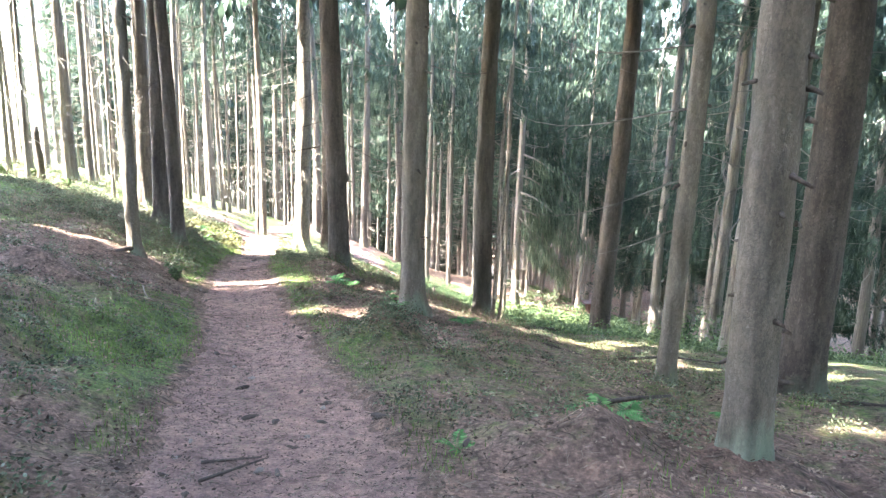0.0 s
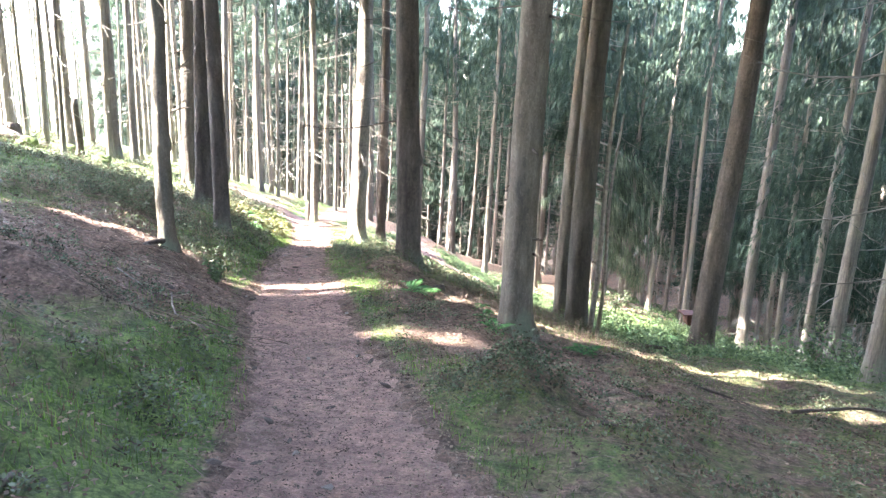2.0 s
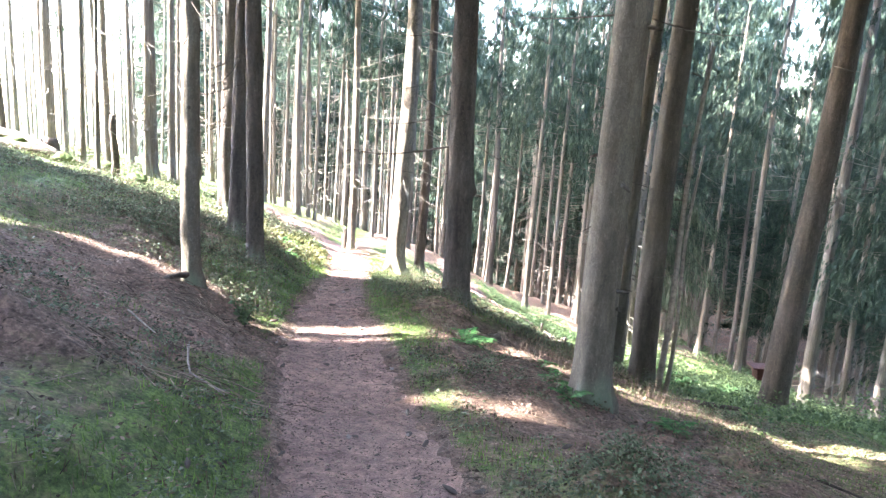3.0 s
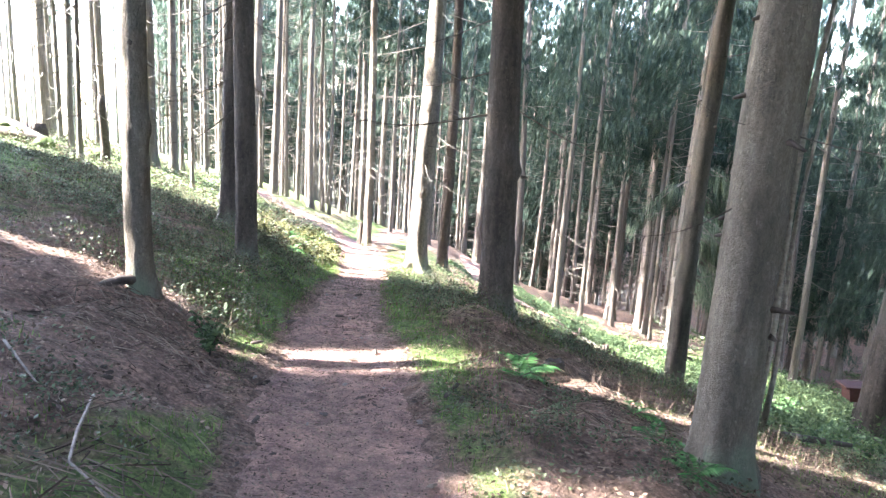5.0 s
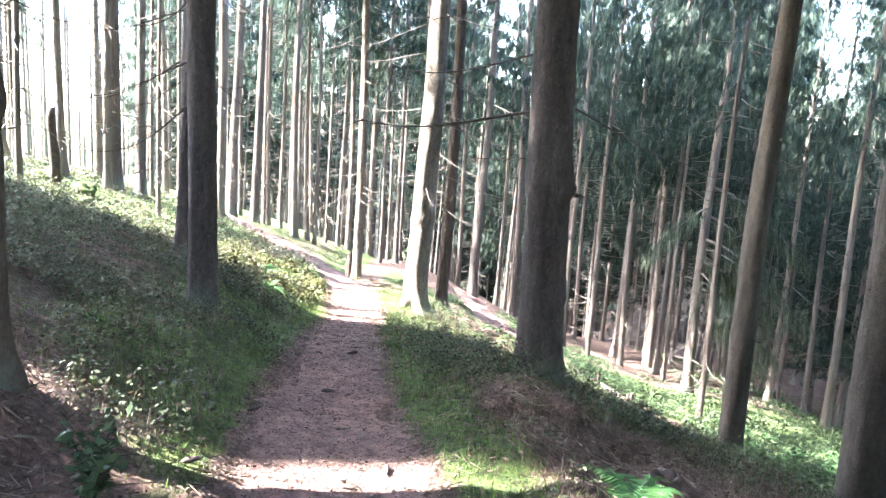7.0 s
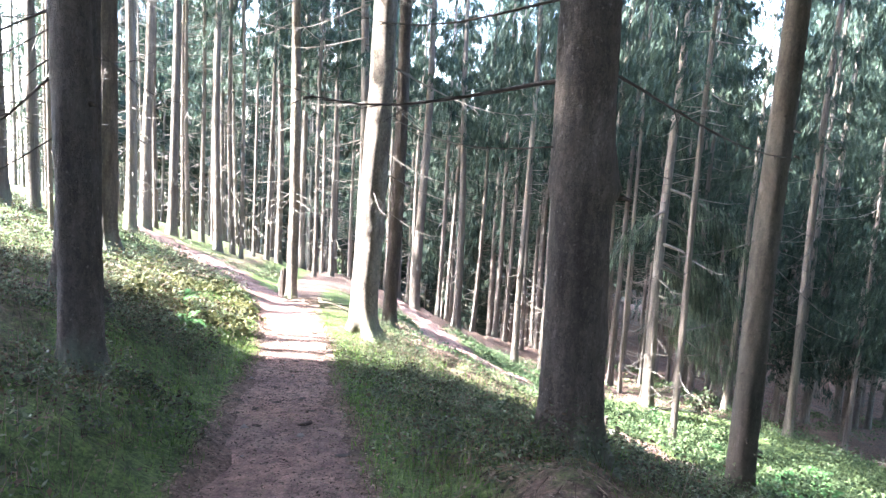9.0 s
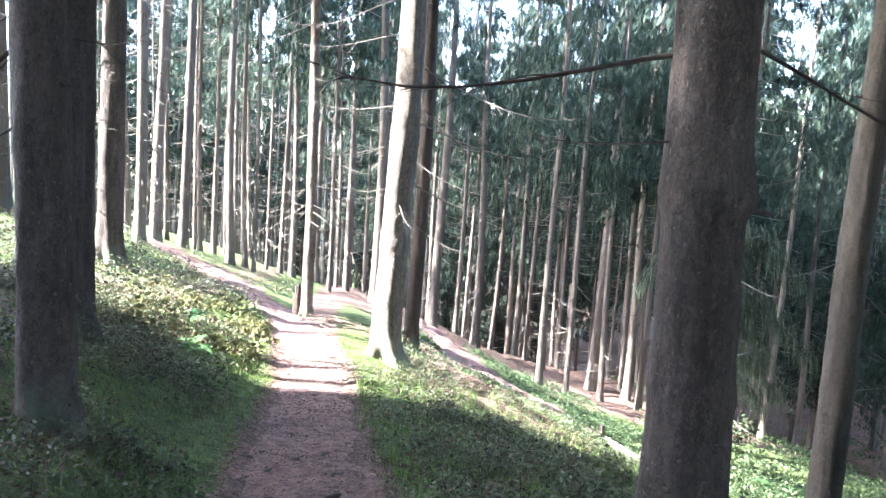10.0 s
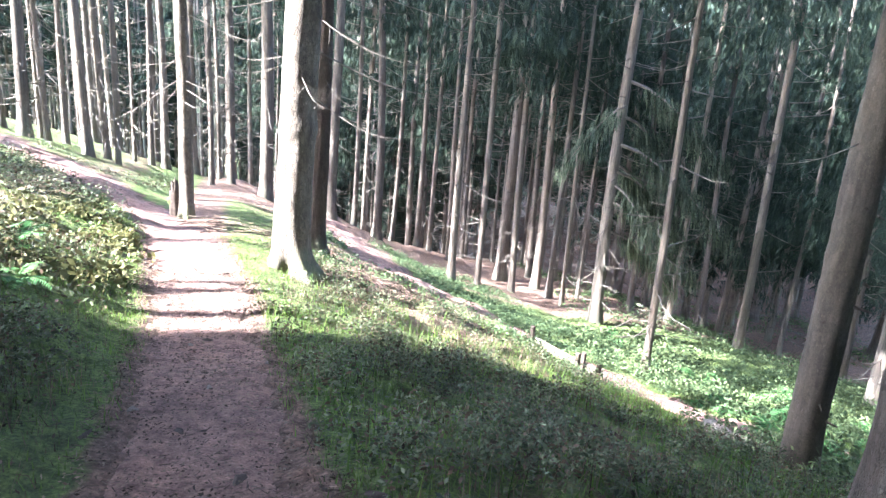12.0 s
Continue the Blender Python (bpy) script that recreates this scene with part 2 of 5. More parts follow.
def hill(x, y):
    """The hillside: a trail with a bank above it and a slope below, which steepens along the way."""
    d = x - axis(y)
    k0, k1, k2 = np.clip((y - 5) / 5, 0, 1), np.clip((y - 10) / 6, 0, 1), np.clip((y - 17) / 7, 0, 1)
    ra = np.interp(d, UP + [1.0, 2., 2.7, 4, 6, 10, 17, 60], [-6, 3.9, 2.1, 1.0, .65, .38, .12, 0, 0, .06, .04, -.1, -.2, -.3, -.5, -.9, -2])
    r0 = np.interp(d, UP + [1.0, 2., 2.7, 4.2, 5.1, 6.4, 7.5, 10, 17, 60], [-6, 3.9, 2.1, 1.1, .75, .4, .12, 0, 0, .06, .02, -.12, -.45, -.72, -.9, -.97, -1.15, -1.6, -2.5])
    r1 = np.interp(d, UP + [1.0, 1.65, 2.2, 3.3, 4.5, 6.3, 9, 14, 25, 60], [-6, 3.9, 2.1, 1.15, .85, .45, .12, 0, 0, -.03, -.15, -.33, -.6, -.95, -1.68, -1.88, -2.3, -2.8, -3.5])
    r2 = np.interp(d, UP + [1.0, 2.3, 3.4, 5.7, 6.6, 7.6, 11, 16, 20, 28, 60], [-6, 3.7, 1.9, .85, .58, .28, .08, 0, 0, -.05, -.45, -.85, -1.75, -2.15, -2.6, -3.4, -4.0, -5.4, -6.4, -7])
    knoll = .36 * np.exp(-((x + 2.3) / .6) ** 2 - ((y - 13.1) / 1.6) ** 2)
    away = np.clip(y - 46, 0, 200) * .4 * np.clip((12 - x) / 12, 0, 1)     # the ground drops out of sight beyond the wood
    return np.interp(y, FALL_Y, FALL_Z) - away + ((ra * (1 - k0) + r0 * k0) * (1 - k1) + r1 * k1) * (1 - k2) + r2 * k2 + knoll


LATTICE = np.random.default_rng(3).random((256, 256))


def lumps(x, y, size):
    """Smooth value noise, -0.5 to 0.5, of that wavelength."""
    u, v = np.asarray(x, float) / size + 1000, np.asarray(y, float) / size + 1000
    i, j = np.floor(u).astype(int), np.floor(v).astype(int)
    a, b = u - i, v - j
    a, b = a * a * (3 - 2 * a), b * b * (3 - 2 * b)
    g = lambda p, q: LATTICE[p % 256, q % 256]
    return (g(i, j) * (1 - a) + g(i + 1, j) * a) * (1 - b) + (g(i, j + 1) * (1 - a) + g(i + 1, j + 1) * a) * b - 0.5


def trail_width(y):
    return np.interp(y, [0, 4.3, 6.2, 10, 13, 17, 20, 30], [.8, .82, .66, .72, .56, .5, .52, .7])


def lay(x, y):
    """Height of the ground, with its small unevenness."""
    x, y = np.asarray(x, float), np.asarray(y, float)
    z = sum(hill(x + p, y + q) for p in (-.3, 0, .3) for q in (-.6, 0, .6)) / 9
    off = np.clip((np.abs(x - axis(y)) - trail_width(y)) / .5, 0, 1)
    rough = .25 * np.exp(-((x + 1.9) / .9) ** 2 - ((y - 12.3) / 2) ** 2)
    for mx, my, mr, mh in ((-.55, 7.05, .4, .24), (-4.3, 6.0, .45, .2), (-4.6, 7.3, .45, .2), (.95, 3.9, .42, .17), (-3.6, 4.6, .4, .14)):
        z = z + mh * np.exp(-((x - mx) ** 2 + (y - my) ** 2) / mr ** 2) * (1 + 1.2 * lumps(x, y, .25))
    z = z + rough * (lumps(x, y, .42) + .5 * lumps(x, y, .21)) + off * (.16 * lumps(x, y, .9) + .12 * lumps(x, y, .36) + .05 * lumps(x, y, .24)) + .035 * lumps(x, y, .6) + .02 * lumps(x, y, .17)
    return z


def z_at(x, y):
    return float(lay(x, y))


# the fork that runs below, along the slope
LOW_X, LOW_Y = [-4.9, -4.6, -3.75, -3.1, -1.3, .35, 1.6, 3.4], [41, 36, 31, 28.2, 26.6, 25.4, 24.0, 21.5]


def low_gap(x, y):
    """Distance from the lower trail's middle line."""
    best = np.full(np.shape(x), 99.0)
    for k in range(len(LOW_X) - 1):
        ax, ay, bx, by = LOW_X[k], LOW_Y[k], LOW_X[k + 1], LOW_Y[k + 1]
        s = np.clip(((x - ax) * (bx - ax) + (y - ay) * (by - ay)) / ((bx - ax) ** 2 + (by - ay) ** 2), 0, 1)
        best = np.minimum(best, np.hypot(x - ax - s * (bx - ax), y - ay - s * (by - ay)))
    return best


# the trail turns uphill where the wood opens
TURN_X, TURN_Y = [-5.6, -6.3, -7.2, -8.6, -10.2, -12.2, -15], [20, 22.5, 25.4, 28, 30, 32, 34]


def turn_gap(x, y):
    best = np.full(np.shape(x), 99.0)
    for k in range(len(TURN_X) - 1):
        ax, ay, bx, by = TURN_X[k], TURN_Y[k], TURN_X[k + 1], TURN_Y[k + 1]
        s = np.clip(((x - ax) * (bx - ax) + (y - ay) * (by - ay)) / ((bx - ax) ** 2 + (by - ay) ** 2), 0, 1)
        best = np.minimum(best, np.hypot(x - ax - s * (bx - ax), y - ay - s * (by - ay)))
    return best


def trail_gap(x, y):
    """Distance outside the trodden trails; negative on them."""
    near = np.where(np.asarray(y) < 21, np.abs(x - axis(y)) - trail_width(y), 99.0)
    return np.minimum(np.minimum(near, turn_gap(x, y) - .62), low_gap(x, y) - .75)


def green(x, y):
    """How mossy or grassy the floor is, 0 to 1."""
    d = x - axis(y)
    left = np.interp(d, [-9, -5, -2.6, -1.4, -.7, -.3], [.45, .5, .25, .55, .75, 0]) * np.interp(y, [-5, 3.5, 5, 12, 20], [.1, .35, 1, 1, 1.1])
    bare = np.exp(-((d + 2.5) / .9) ** 2 - ((y - 8.6) / 1.6) ** 2) + 1.5 * np.exp(-((d + 1.6) / 1.0) ** 2 - ((y - 10.1) / 1.2) ** 2)
    right = np.interp(d, [.3, .7, 1.4, 3, 6, 10], [0, .5, .4, .35, .4, .5]) * np.interp(y, [0, 3, 5.5, 13, 16, 24, 30], [.1, .3, .9, .7, 1.2, 1.3, 1.1])
    litter = np.exp(-((d - 2.2) / 1.0) ** 2 - ((y - 10.3) / 2.0) ** 2)
    slope = np.exp(-((x + 3.3) / 1.6) ** 2 - ((y - 24.6) / 2.2) ** 2)
    litter = litter + 2 * slope + 4 * np.clip((y - 32) / 4, 0, 1)
    return np.clip(np.where(d < 0, left - .6 * bare, right + .55 * np.exp(-((d - .75) / .35) ** 2 - ((y - 12.3) / 2.4) ** 2) - .5 * litter), 0, 1) * np.clip(trail_gap(x, y) / .08, 0, 1)


def mesh_of(name, verts, faces, material, smooth=True):
    me = bpy.data.meshes.new(name)
    me.from_pydata(np.asarray(verts).tolist(), [], np.asarray(faces).tolist() if not isinstance(faces, list) else faces)
    if smooth:
        me.polygons.foreach_set("use_smooth", [True] * len(me.polygons))
    me.materials.append(material)
    me.update()
    return me


def steps(lo, hi, fine, reach):
    inner = np.arange(lo, hi, fine)
    out, step = [], fine
    while sum(out) < reach:
        step *= 1.16
        out.append(step)
    c = np.cumsum(out)
    return np.concatenate([(lo - c)[::-1], inner, inner[-1] + c])


def sheet(xs, ys, height):
    gx, gy = np.meshgrid(xs, ys)
    v = np.stack([gx.ravel(), gy.ravel(), height(gx, gy).ravel()], 1)
    i = np.arange(len(xs) * len(ys)).reshape(len(ys), len(xs))
    f = np.stack([i[:-1, :-1].ravel(), i[:-1, 1:].ravel(), i[1:, 1:].ravel(), i[1:, :-1].ravel()], 1)
    return v, f


gv, gf = sheet(steps(-9, 6, .11, 500), steps(-1, 27, .13, 500), lambda x, y: lay(x, y) - .05 * (trail_gap(x, y) < -.1))
gme = mesh_of("ground", gv, gf, FLOOR)
gat = gme.attributes.new("moss", "FLOAT", "POINT")
gat.data.foreach_set("value", green(gv[:, 0], gv[:, 1]).astype(np.float32))
ground = tagged(new("ground", gme), "brown needle-strewn forest floor with moss, sloping across the trail", "ground", kind="structure")


def ribbon(name, cx, cy, half, label, material, ends=True):
    """A trodden strip laid over the floor, its ragged rims dug in."""
    cx, cy = np.asarray(cx, float), np.asarray(cy, float)
    s = np.concatenate([[0], np.cumsum(np.hypot(np.diff(cx), np.diff(cy)))])
    q = np.arange(0, s[-1], .09)
    px, py = np.interp(q, s, cx), np.interp(q, s, cy)
    for _ in range(12):
        px[1:-1], py[1:-1] = (px[:-2] + 2 * px[1:-1] + px[2:]) / 4, (py[:-2] + 2 * py[1:-1] + py[2:]) / 4
    tx, ty = np.gradient(px), np.gradient(py)
    n = np.hypot(tx, ty)
    nx, ny = ty / n, -tx / n
    w = np.linspace(-1, 1, 21)
    hw = half(px, py)
    rag = lumps(q, q * 0 + 5, .8) * .3 + lumps(q, q * 0 + 9, .25) * .3
    rag2 = lumps(q, q * 0 + 25, .8) * .3 + lumps(q, q * 0 + 39, .25) * .3
    side = np.where(w[None, :] < 0, (hw + rag)[:, None], (hw + rag2)[:, None]) * w[None, :]
    X, Y = px[:, None] + nx[:, None] * side, py[:, None] + ny[:, None] * side
    rim = np.clip((np.abs(w) - .6) / .4, 0, 1)
    Z = lay(X, Y) + .012 - .05 * rim[None, :] - .02 * (1 - w[None, :] ** 2) + .012 * lumps(X, Y, .11)
    i = np.arange(X.size).reshape(X.shape)
    f = np.stack([i[:-1, :-1].ravel(), i[:-1, 1:].ravel(), i[1:, 1:].ravel(), i[1:, :-1].ravel()], 1)
    ob = new(name, mesh_of(name, np.stack([X.ravel(), Y.ravel(), Z.ravel()], 1), f, material))
    return tagged(ob, label, "path", kind="structure")


yy = np.arange(-9, 20.6, .5)
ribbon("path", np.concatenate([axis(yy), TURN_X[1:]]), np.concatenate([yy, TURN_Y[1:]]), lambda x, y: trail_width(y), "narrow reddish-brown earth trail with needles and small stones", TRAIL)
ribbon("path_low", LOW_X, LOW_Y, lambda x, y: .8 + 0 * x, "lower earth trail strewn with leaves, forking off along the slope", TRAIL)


# ---- making things ----
def part(name, me, parent, m=None, label=""):
    ob = new(name, me)
    ob.parent = parent
    if m is not None:
        ob.matrix_basis = m
    return tagged(ob, label) if label else ob


def tube(points, radii, sides=6, cap=True):
    """A bent, tapered stem as vertices and faces."""
    P, R = np.asarray(points, float), np.asarray(radii, float)
    T = np.gradient(P, axis=0)
    T /= np.linalg.norm(T, axis=1)[:, None] + 1e-9
    ref = np.array([0.31, 0.17, 0.93]) if abs(T[0][2]) < .8 else np.array([1.0, .1, 0])
    U = np.cross(T, ref)
    U /= np.linalg.norm(U, axis=1)[:, None]
    W = np.cross(T, U)
    a = np.arange(sides) / sides * 2 * np.pi
    V = (P[:, None] + R[:, None, None] * (np.cos(a)[None, :, None] * U[:, None] + np.sin(a)[None, :, None] * W[:, None])).reshape(-1, 3)
    F = []
    for k in range(len(P) - 1):
        for j in range(sides):
            F.append((k * sides + j, k * sides + (j + 1) % sides, (k + 1) * sides + (j + 1) % sides, (k + 1) * sides + j))
    if cap:
        F.append(tuple(range(sides))[::-1])
        F.append(tuple((len(P) - 1) * sides + j for j in range(sides)))
    return V, F


def joined(pieces):
    V, F, n = [], [], 0
    for v, f in pieces:
        V.append(v)
        F += [tuple(i + n for i in q) for q in f]
        n += len(v)
    return np.concatenate(V), F


def stem_mesh(r, height, seed, rings=26, sides=20, bulge=None, roots=5, material=None, lean=(0, 0), flare=.2, close=False):
    """A spruce stem: root flare in lobes, slow taper, slight sweep, knots and uneven bark."""
    g = np.random.default_rng(seed)
    if close:
        z = np.concatenate([np.linspace(-.45, 5.5, 100), np.linspace(5.8, height, 14)])
    else:
        z = -.45 + np.linspace(0, 1, rings) ** 1.9 * (height + .45)
    a = np.arange(sides) / sides * 2 * np.pi
    ph = g.random(4) * 6.28
    V = []
    for zz in z:
        u = max(zz, 0)
        rad = r * (1.06 - .86 * (u / height) ** 1.05)
        foot = math.exp(-u / (.10 + r * .5))
        lobes = 1 + foot * flare * (1.6 + 1.3 * np.cos(roots * a + ph[0]) + .7 * np.cos((roots - 2) * a + ph[1]))
        if zz < 0:
            lobes = lobes * (1 - zz * .5)
        uneven = 1 + .025 * np.sin(3 * a + ph[2] + u * 1.3) + .02 * np.sin(5 * a + ph[3] - u * 2.1)
        rr = rad * lobes * uneven
        if close:
            rr = rr + .007 * lumps(a * r * 1.02 + seed * 7, a * 0 + zz * .6, .028) + .012 * lumps(a * r + seed * 3, a * 0 + zz * .5, .09)
        if bulge:
            for bz, size, width in bulge:
                rr = rr + r * size * math.exp(-((u - bz) / (width if u > bz else width * .45)) ** 2) * (.7 + .3 * np.cos(a - .3)) * (1 + .15 * np.sin(7 * a + bz))
        sweep = r * .5 * np.array([math.sin(u * .35 + ph[0]), math.cos(u * .3 + ph[1])]) + np.array(lean) * u
        sweep0 = r * .5 * np.array([math.sin(ph[0]), math.cos(ph[1])])
        V.append(np.stack([rr * np.cos(a) + sweep[0] - sweep0[0], rr * np.sin(a) + sweep[1] - sweep0[1], np.full(sides, zz)], 1))
    V = np.concatenate(V)
    F = [(k * sides + j, k * sides + (j + 1) % sides, (k + 1) * sides + (j + 1) % sides, (k + 1) * sides + j) for k in range(len(z) - 1) for j in range(sides)]
    return mesh_of("trunk", V, F, material)


def dead_branch(seed, length, thick, twiggy=5, rings=8, sides=5):
    """A bare branch along +x, drooping, with a few side twigs."""
    g = np.random.default_rng(seed)
    s = np.linspace(0, 1, rings)
    sag = g.uniform(.0, .5)
    pts = np.stack([s * length, .12 * length * np.sin(s * 3 + g.random() * 6) * s, -sag * length * s ** 1.2 + (.08 + .45 * sag) * length * s ** 3], 1)
    pieces = [tube(pts, thick * (1 - .8 * s), sides, sides > 3)]
    for _ in range(twiggy):
        q = g.uniform(.3, .95)
        base = np.array([np.interp(q, s, pts[:, k]) for k in range(3)])
        tl = g.uniform(.15, .42) * length * (1.1 - q)
        side = g.choice([-1, 1])
        k = np.linspace(0, 1, 4 if sides > 3 else 3)
        tw = base + np.stack([k * tl * .7, side * k * tl * .8, -g.uniform(0, .6) * k ** 1.5 * tl], 1)
        pieces.append(tube(tw, thick * .35 * (1 - .7 * k), 3, False))
    v, f = joined(pieces)
    return v, f


def sprays(g, base, out, length, droop, n, size, thick=1.0):
    """Small drooping needle sprays along one bough: quads as an (m, 4, 3) array."""
    side = np.array([-out[1], out[0], 0])
    q = g.uniform(.15, 1, n) ** .8
    along = base + out * (length * q)[:, None]
    along[:, 2] += -droop * length * q ** 1.5
    along = along + g.normal(size=(n, 3)) * .10
    sg = g.choice([-1, 1], n)
    ln = size * g.uniform(.6, 1.3, n) * (1.15 - .5 * q)
    dirv = side * (sg * g.uniform(.1, .7, n))[:, None] + out * g.uniform(.0, .6, n)[:, None]
    dirv[:, 2] -= g.uniform(.7, 2.0, n)
    dirv /= np.linalg.norm(dirv, axis=1)[:, None]
    wide = np.cross(dirv, g.normal(size=(n, 3)))
    wide /= np.linalg.norm(wide, axis=1)[:, None]
    wd = (ln * g.uniform(.05, .11, n) * thick)[:, None]
    tip = along + dirv * ln[:, None]
    mid = along + dirv * (ln * .45)[:, None]
    return np.stack([along, mid + wide * wd, tip, mid - wide * wd], 1)


def crown_mesh(seed, z0, z1, reach, boughs, per, size, material, thick=1.0, name="crown"):
    g = np.random.default_rng(seed)
    quads = []
    for k in range(boughs):
        u = g.random() ** 1.15
        z = z0 + (z1 - z0) * u
        az = g.random() * 6.283
        out = np.array([math.cos(az), math.sin(az), 0])
        ln = reach * (1 - u) ** .75 * g.uniform(.6, 1.1) + .25
        droop = g.uniform(.1, .55) * (1 - .6 * u)
        quads.append(sprays(g, np.array([0, 0, z]), out, ln, droop, int(per * (.5 + ln / reach)), size, thick))
    Q = np.concatenate(quads).reshape(-1, 3)
    F = np.arange(len(Q)).reshape(-1, 4)
    return mesh_of(name, Q, F, material, False)


# shared pieces for the many spruces
HEIGHT = 24.0
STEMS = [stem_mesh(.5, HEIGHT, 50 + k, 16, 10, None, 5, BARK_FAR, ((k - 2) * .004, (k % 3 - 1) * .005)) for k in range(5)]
HIGH = [crown_mesh(100 + k, 9.5 + k * .5, HEIGHT + .3, 2.7, 80, 22, .5, NEEDLES, 2.0) for k in range(4)]
LOWC = [crown_mesh(120 + k, 3.2 + k * .6, HEIGHT + .3, 2.9, 160, 34, .40, NEEDLES, 2.0) for k in range(4)]
MIDC = [crown_mesh(160 + k, 8.0 + k * .7, HEIGHT + .3, 2.8, 95, 25, .46, NEEDLES, 2.1) for k in range(4)]
FARC = [crown_mesh(130 + k, 5.5 + k, HEIGHT + .3, 3.6, 130, 20, .66, NEEDLES, 2.3) for k in range(3)]
# gapless crowns above the view, thickened to cut skylight from overhead
DENSE = [crown_mesh(170 + k, 11.0, HEIGHT + .4, 4.3, 190, 24, .95, NEEDLES_FULL, 2.8) for k in range(2)]
TOPS = [crown_mesh(150 + k, 16.0, HEIGHT + .5, 2.4, 70, 22, .7, NEEDLES, 2.0) for k in range(2)]


def skirt_mesh(seed, z0, z1, count, length):
    """The dead lower boughs of one stem, too fine to count."""
    g = np.random.default_rng(seed)
    pieces = []
    for k in range(count):
        v, f = dead_branch(seed * 97 + k, length * g.uniform(.3, 1.1), .021, 1, 4, 3)
        az, z = g.random() * 6.283, g.uniform(z0, z1)
        m = np.array(Matrix.Rotation(az, 3, "Z") @ Matrix.Rotation(g.uniform(-.35, .45), 3, "Y"))
        pieces.append((v @ m.T + np.array([0, 0, z]), f))
    v, f = joined(pieces)
    return mesh_of("dead_brush", v, f, DRY)


SKIRTS = [skirt_mesh(11 + k, .9, 11.5, 48, 1.7) for k in range(4)]
BARE = [mesh_of("branch", *dead_branch(200 + k, 1.0, .0075, 11), DRY) for k in range(7)]
BARE_DARK = [mesh_of("branch", *dead_branch(200 + k, 1.0, .0082, 11), DARK_DEAD) for k in range(7)]
STUB = [mesh_of("stub", *tube([(0, 0, 0), (.06, 0, .0), (.13 + .04 * k, .01, -.01)], [.02, .016, .009], 5), DARK_DEAD) for k in range(3)]


def spruce(x, y, dia, crown="high", skirt=True, label="", group="spruces of the wood"):
    g = np.random.default_rng(int(abs(x * 311 + y * 173) * 10) % 99991)
    k = int(g.integers(0, 1000))
    tree = new("spruce_tree")
    tall = g.uniform(.86, 1.12) * (.8 + .5 * min(dia, .5))
    if y > 36 and abs(x - 17 - .42 * (y - 56)) < 1.9:
        tall *= .62                      # lower trees where the sky looks in
    tree.matrix_basis = pose(x, y, z_at(x, y) - .02, g.uniform(-1, 1), g.uniform(-1, 1), g.uniform(0, 360))
    tagged(tree, label or "tall grey-brown spruce with bare lower stem and dead twigs", "tree", group)
    part("trunk", STEMS[k % 5], tree, Matrix.Diagonal((dia * .86, dia * .86, tall, 1)))
    meshes = {"high": HIGH, "low": LOWC, "mid": MIDC, "far": FARC, "tops": TOPS}[crown]
    w = .75 + .5 * min(dia, .6)
    part("crown", meshes[k % len(meshes)], tree, Matrix.Diagonal((w, w, tall, 1)))
    if skirt:
        sk = part("dead_brush", SKIRTS[k % 4], tree, Matrix.Diagonal((.9, .9, g.uniform(.75, 1.05), 1)))
        tagged(sk, kind="stuff")
    return tree


def near_spruce(x, y, dia, seed, label, smooth=False, branches=(), stubs=0, bulge=None, crown=0, sides=44, lean=(0, 0), roots=5, z0=2.0, flare=.2, dark=False):
    """A stem seen close: its own mesh, single dead branches, stubs and a crown high above."""
    g = np.random.default_rng(seed)
    tree = new("spruce_tree")
    tree.matrix_basis = pose(x, y, z_at(x, y) - .02)
    tagged(tree, label, "tree", "spruces beside the trail")
    r = dia / 2
    # "pale" picks the bark lightened as if in sun
    part("trunk", stem_mesh(r, HEIGHT, seed, 46, sides, bulge, roots, BARK_SUNLIT if smooth == "pale" else BARK_SMOOTH if smooth else BARK, lean, flare, True), tree)
    if crown is not None:
        part("crown", (TOPS if crown > 1 else DENSE)[crown % 2], tree, Matrix.Translation((lean[0] * 15, lean[1] * 15, 0)) @ Matrix.Diagonal((1.05, 1.05, 1.03, 1)))
    pool = BARE_DARK if dark else BARE
    for z, az, ln, tilt in branches:
        ca, sa = math.cos(radians(az)), math.sin(radians(az))
        part("branch", pool[int(z * 10) % 7], tree, Matrix.Translation((lean[0] * z + ca * r * .3, lean[1] * z + sa * r * .3, z)) @ pose(0, 0, 0, 0, tilt, az) @ Matrix.Scale(ln, 4))
    for k in range(stubs):
        z, az = z0 + k * (5.5 / max(stubs, 1)) + g.uniform(-.15, .15), g.uniform(0, 360)
        ca, sa = math.cos(radians(az)), math.sin(radians(az))
        part("stub", STUB[k % 3], tree, Matrix.Translation((lean[0] * z + ca * r * .93, lean[1] * z + sa * r * .93, z)) @ pose(0, 0, 0, 0, g.uniform(-10, 25), az) @ Matrix.Diagonal((g.uniform(.2, .9), 1.15, 1.15, 1)))
    return tree


def ring_of(seed, n, z0, z1, lo, hi):
    g = np.random.default_rng(seed)
    return [(g.uniform(z0, z1), g.uniform(0, 360), g.uniform(lo, hi), g.uniform(-8, 28)) for _ in range(n)]


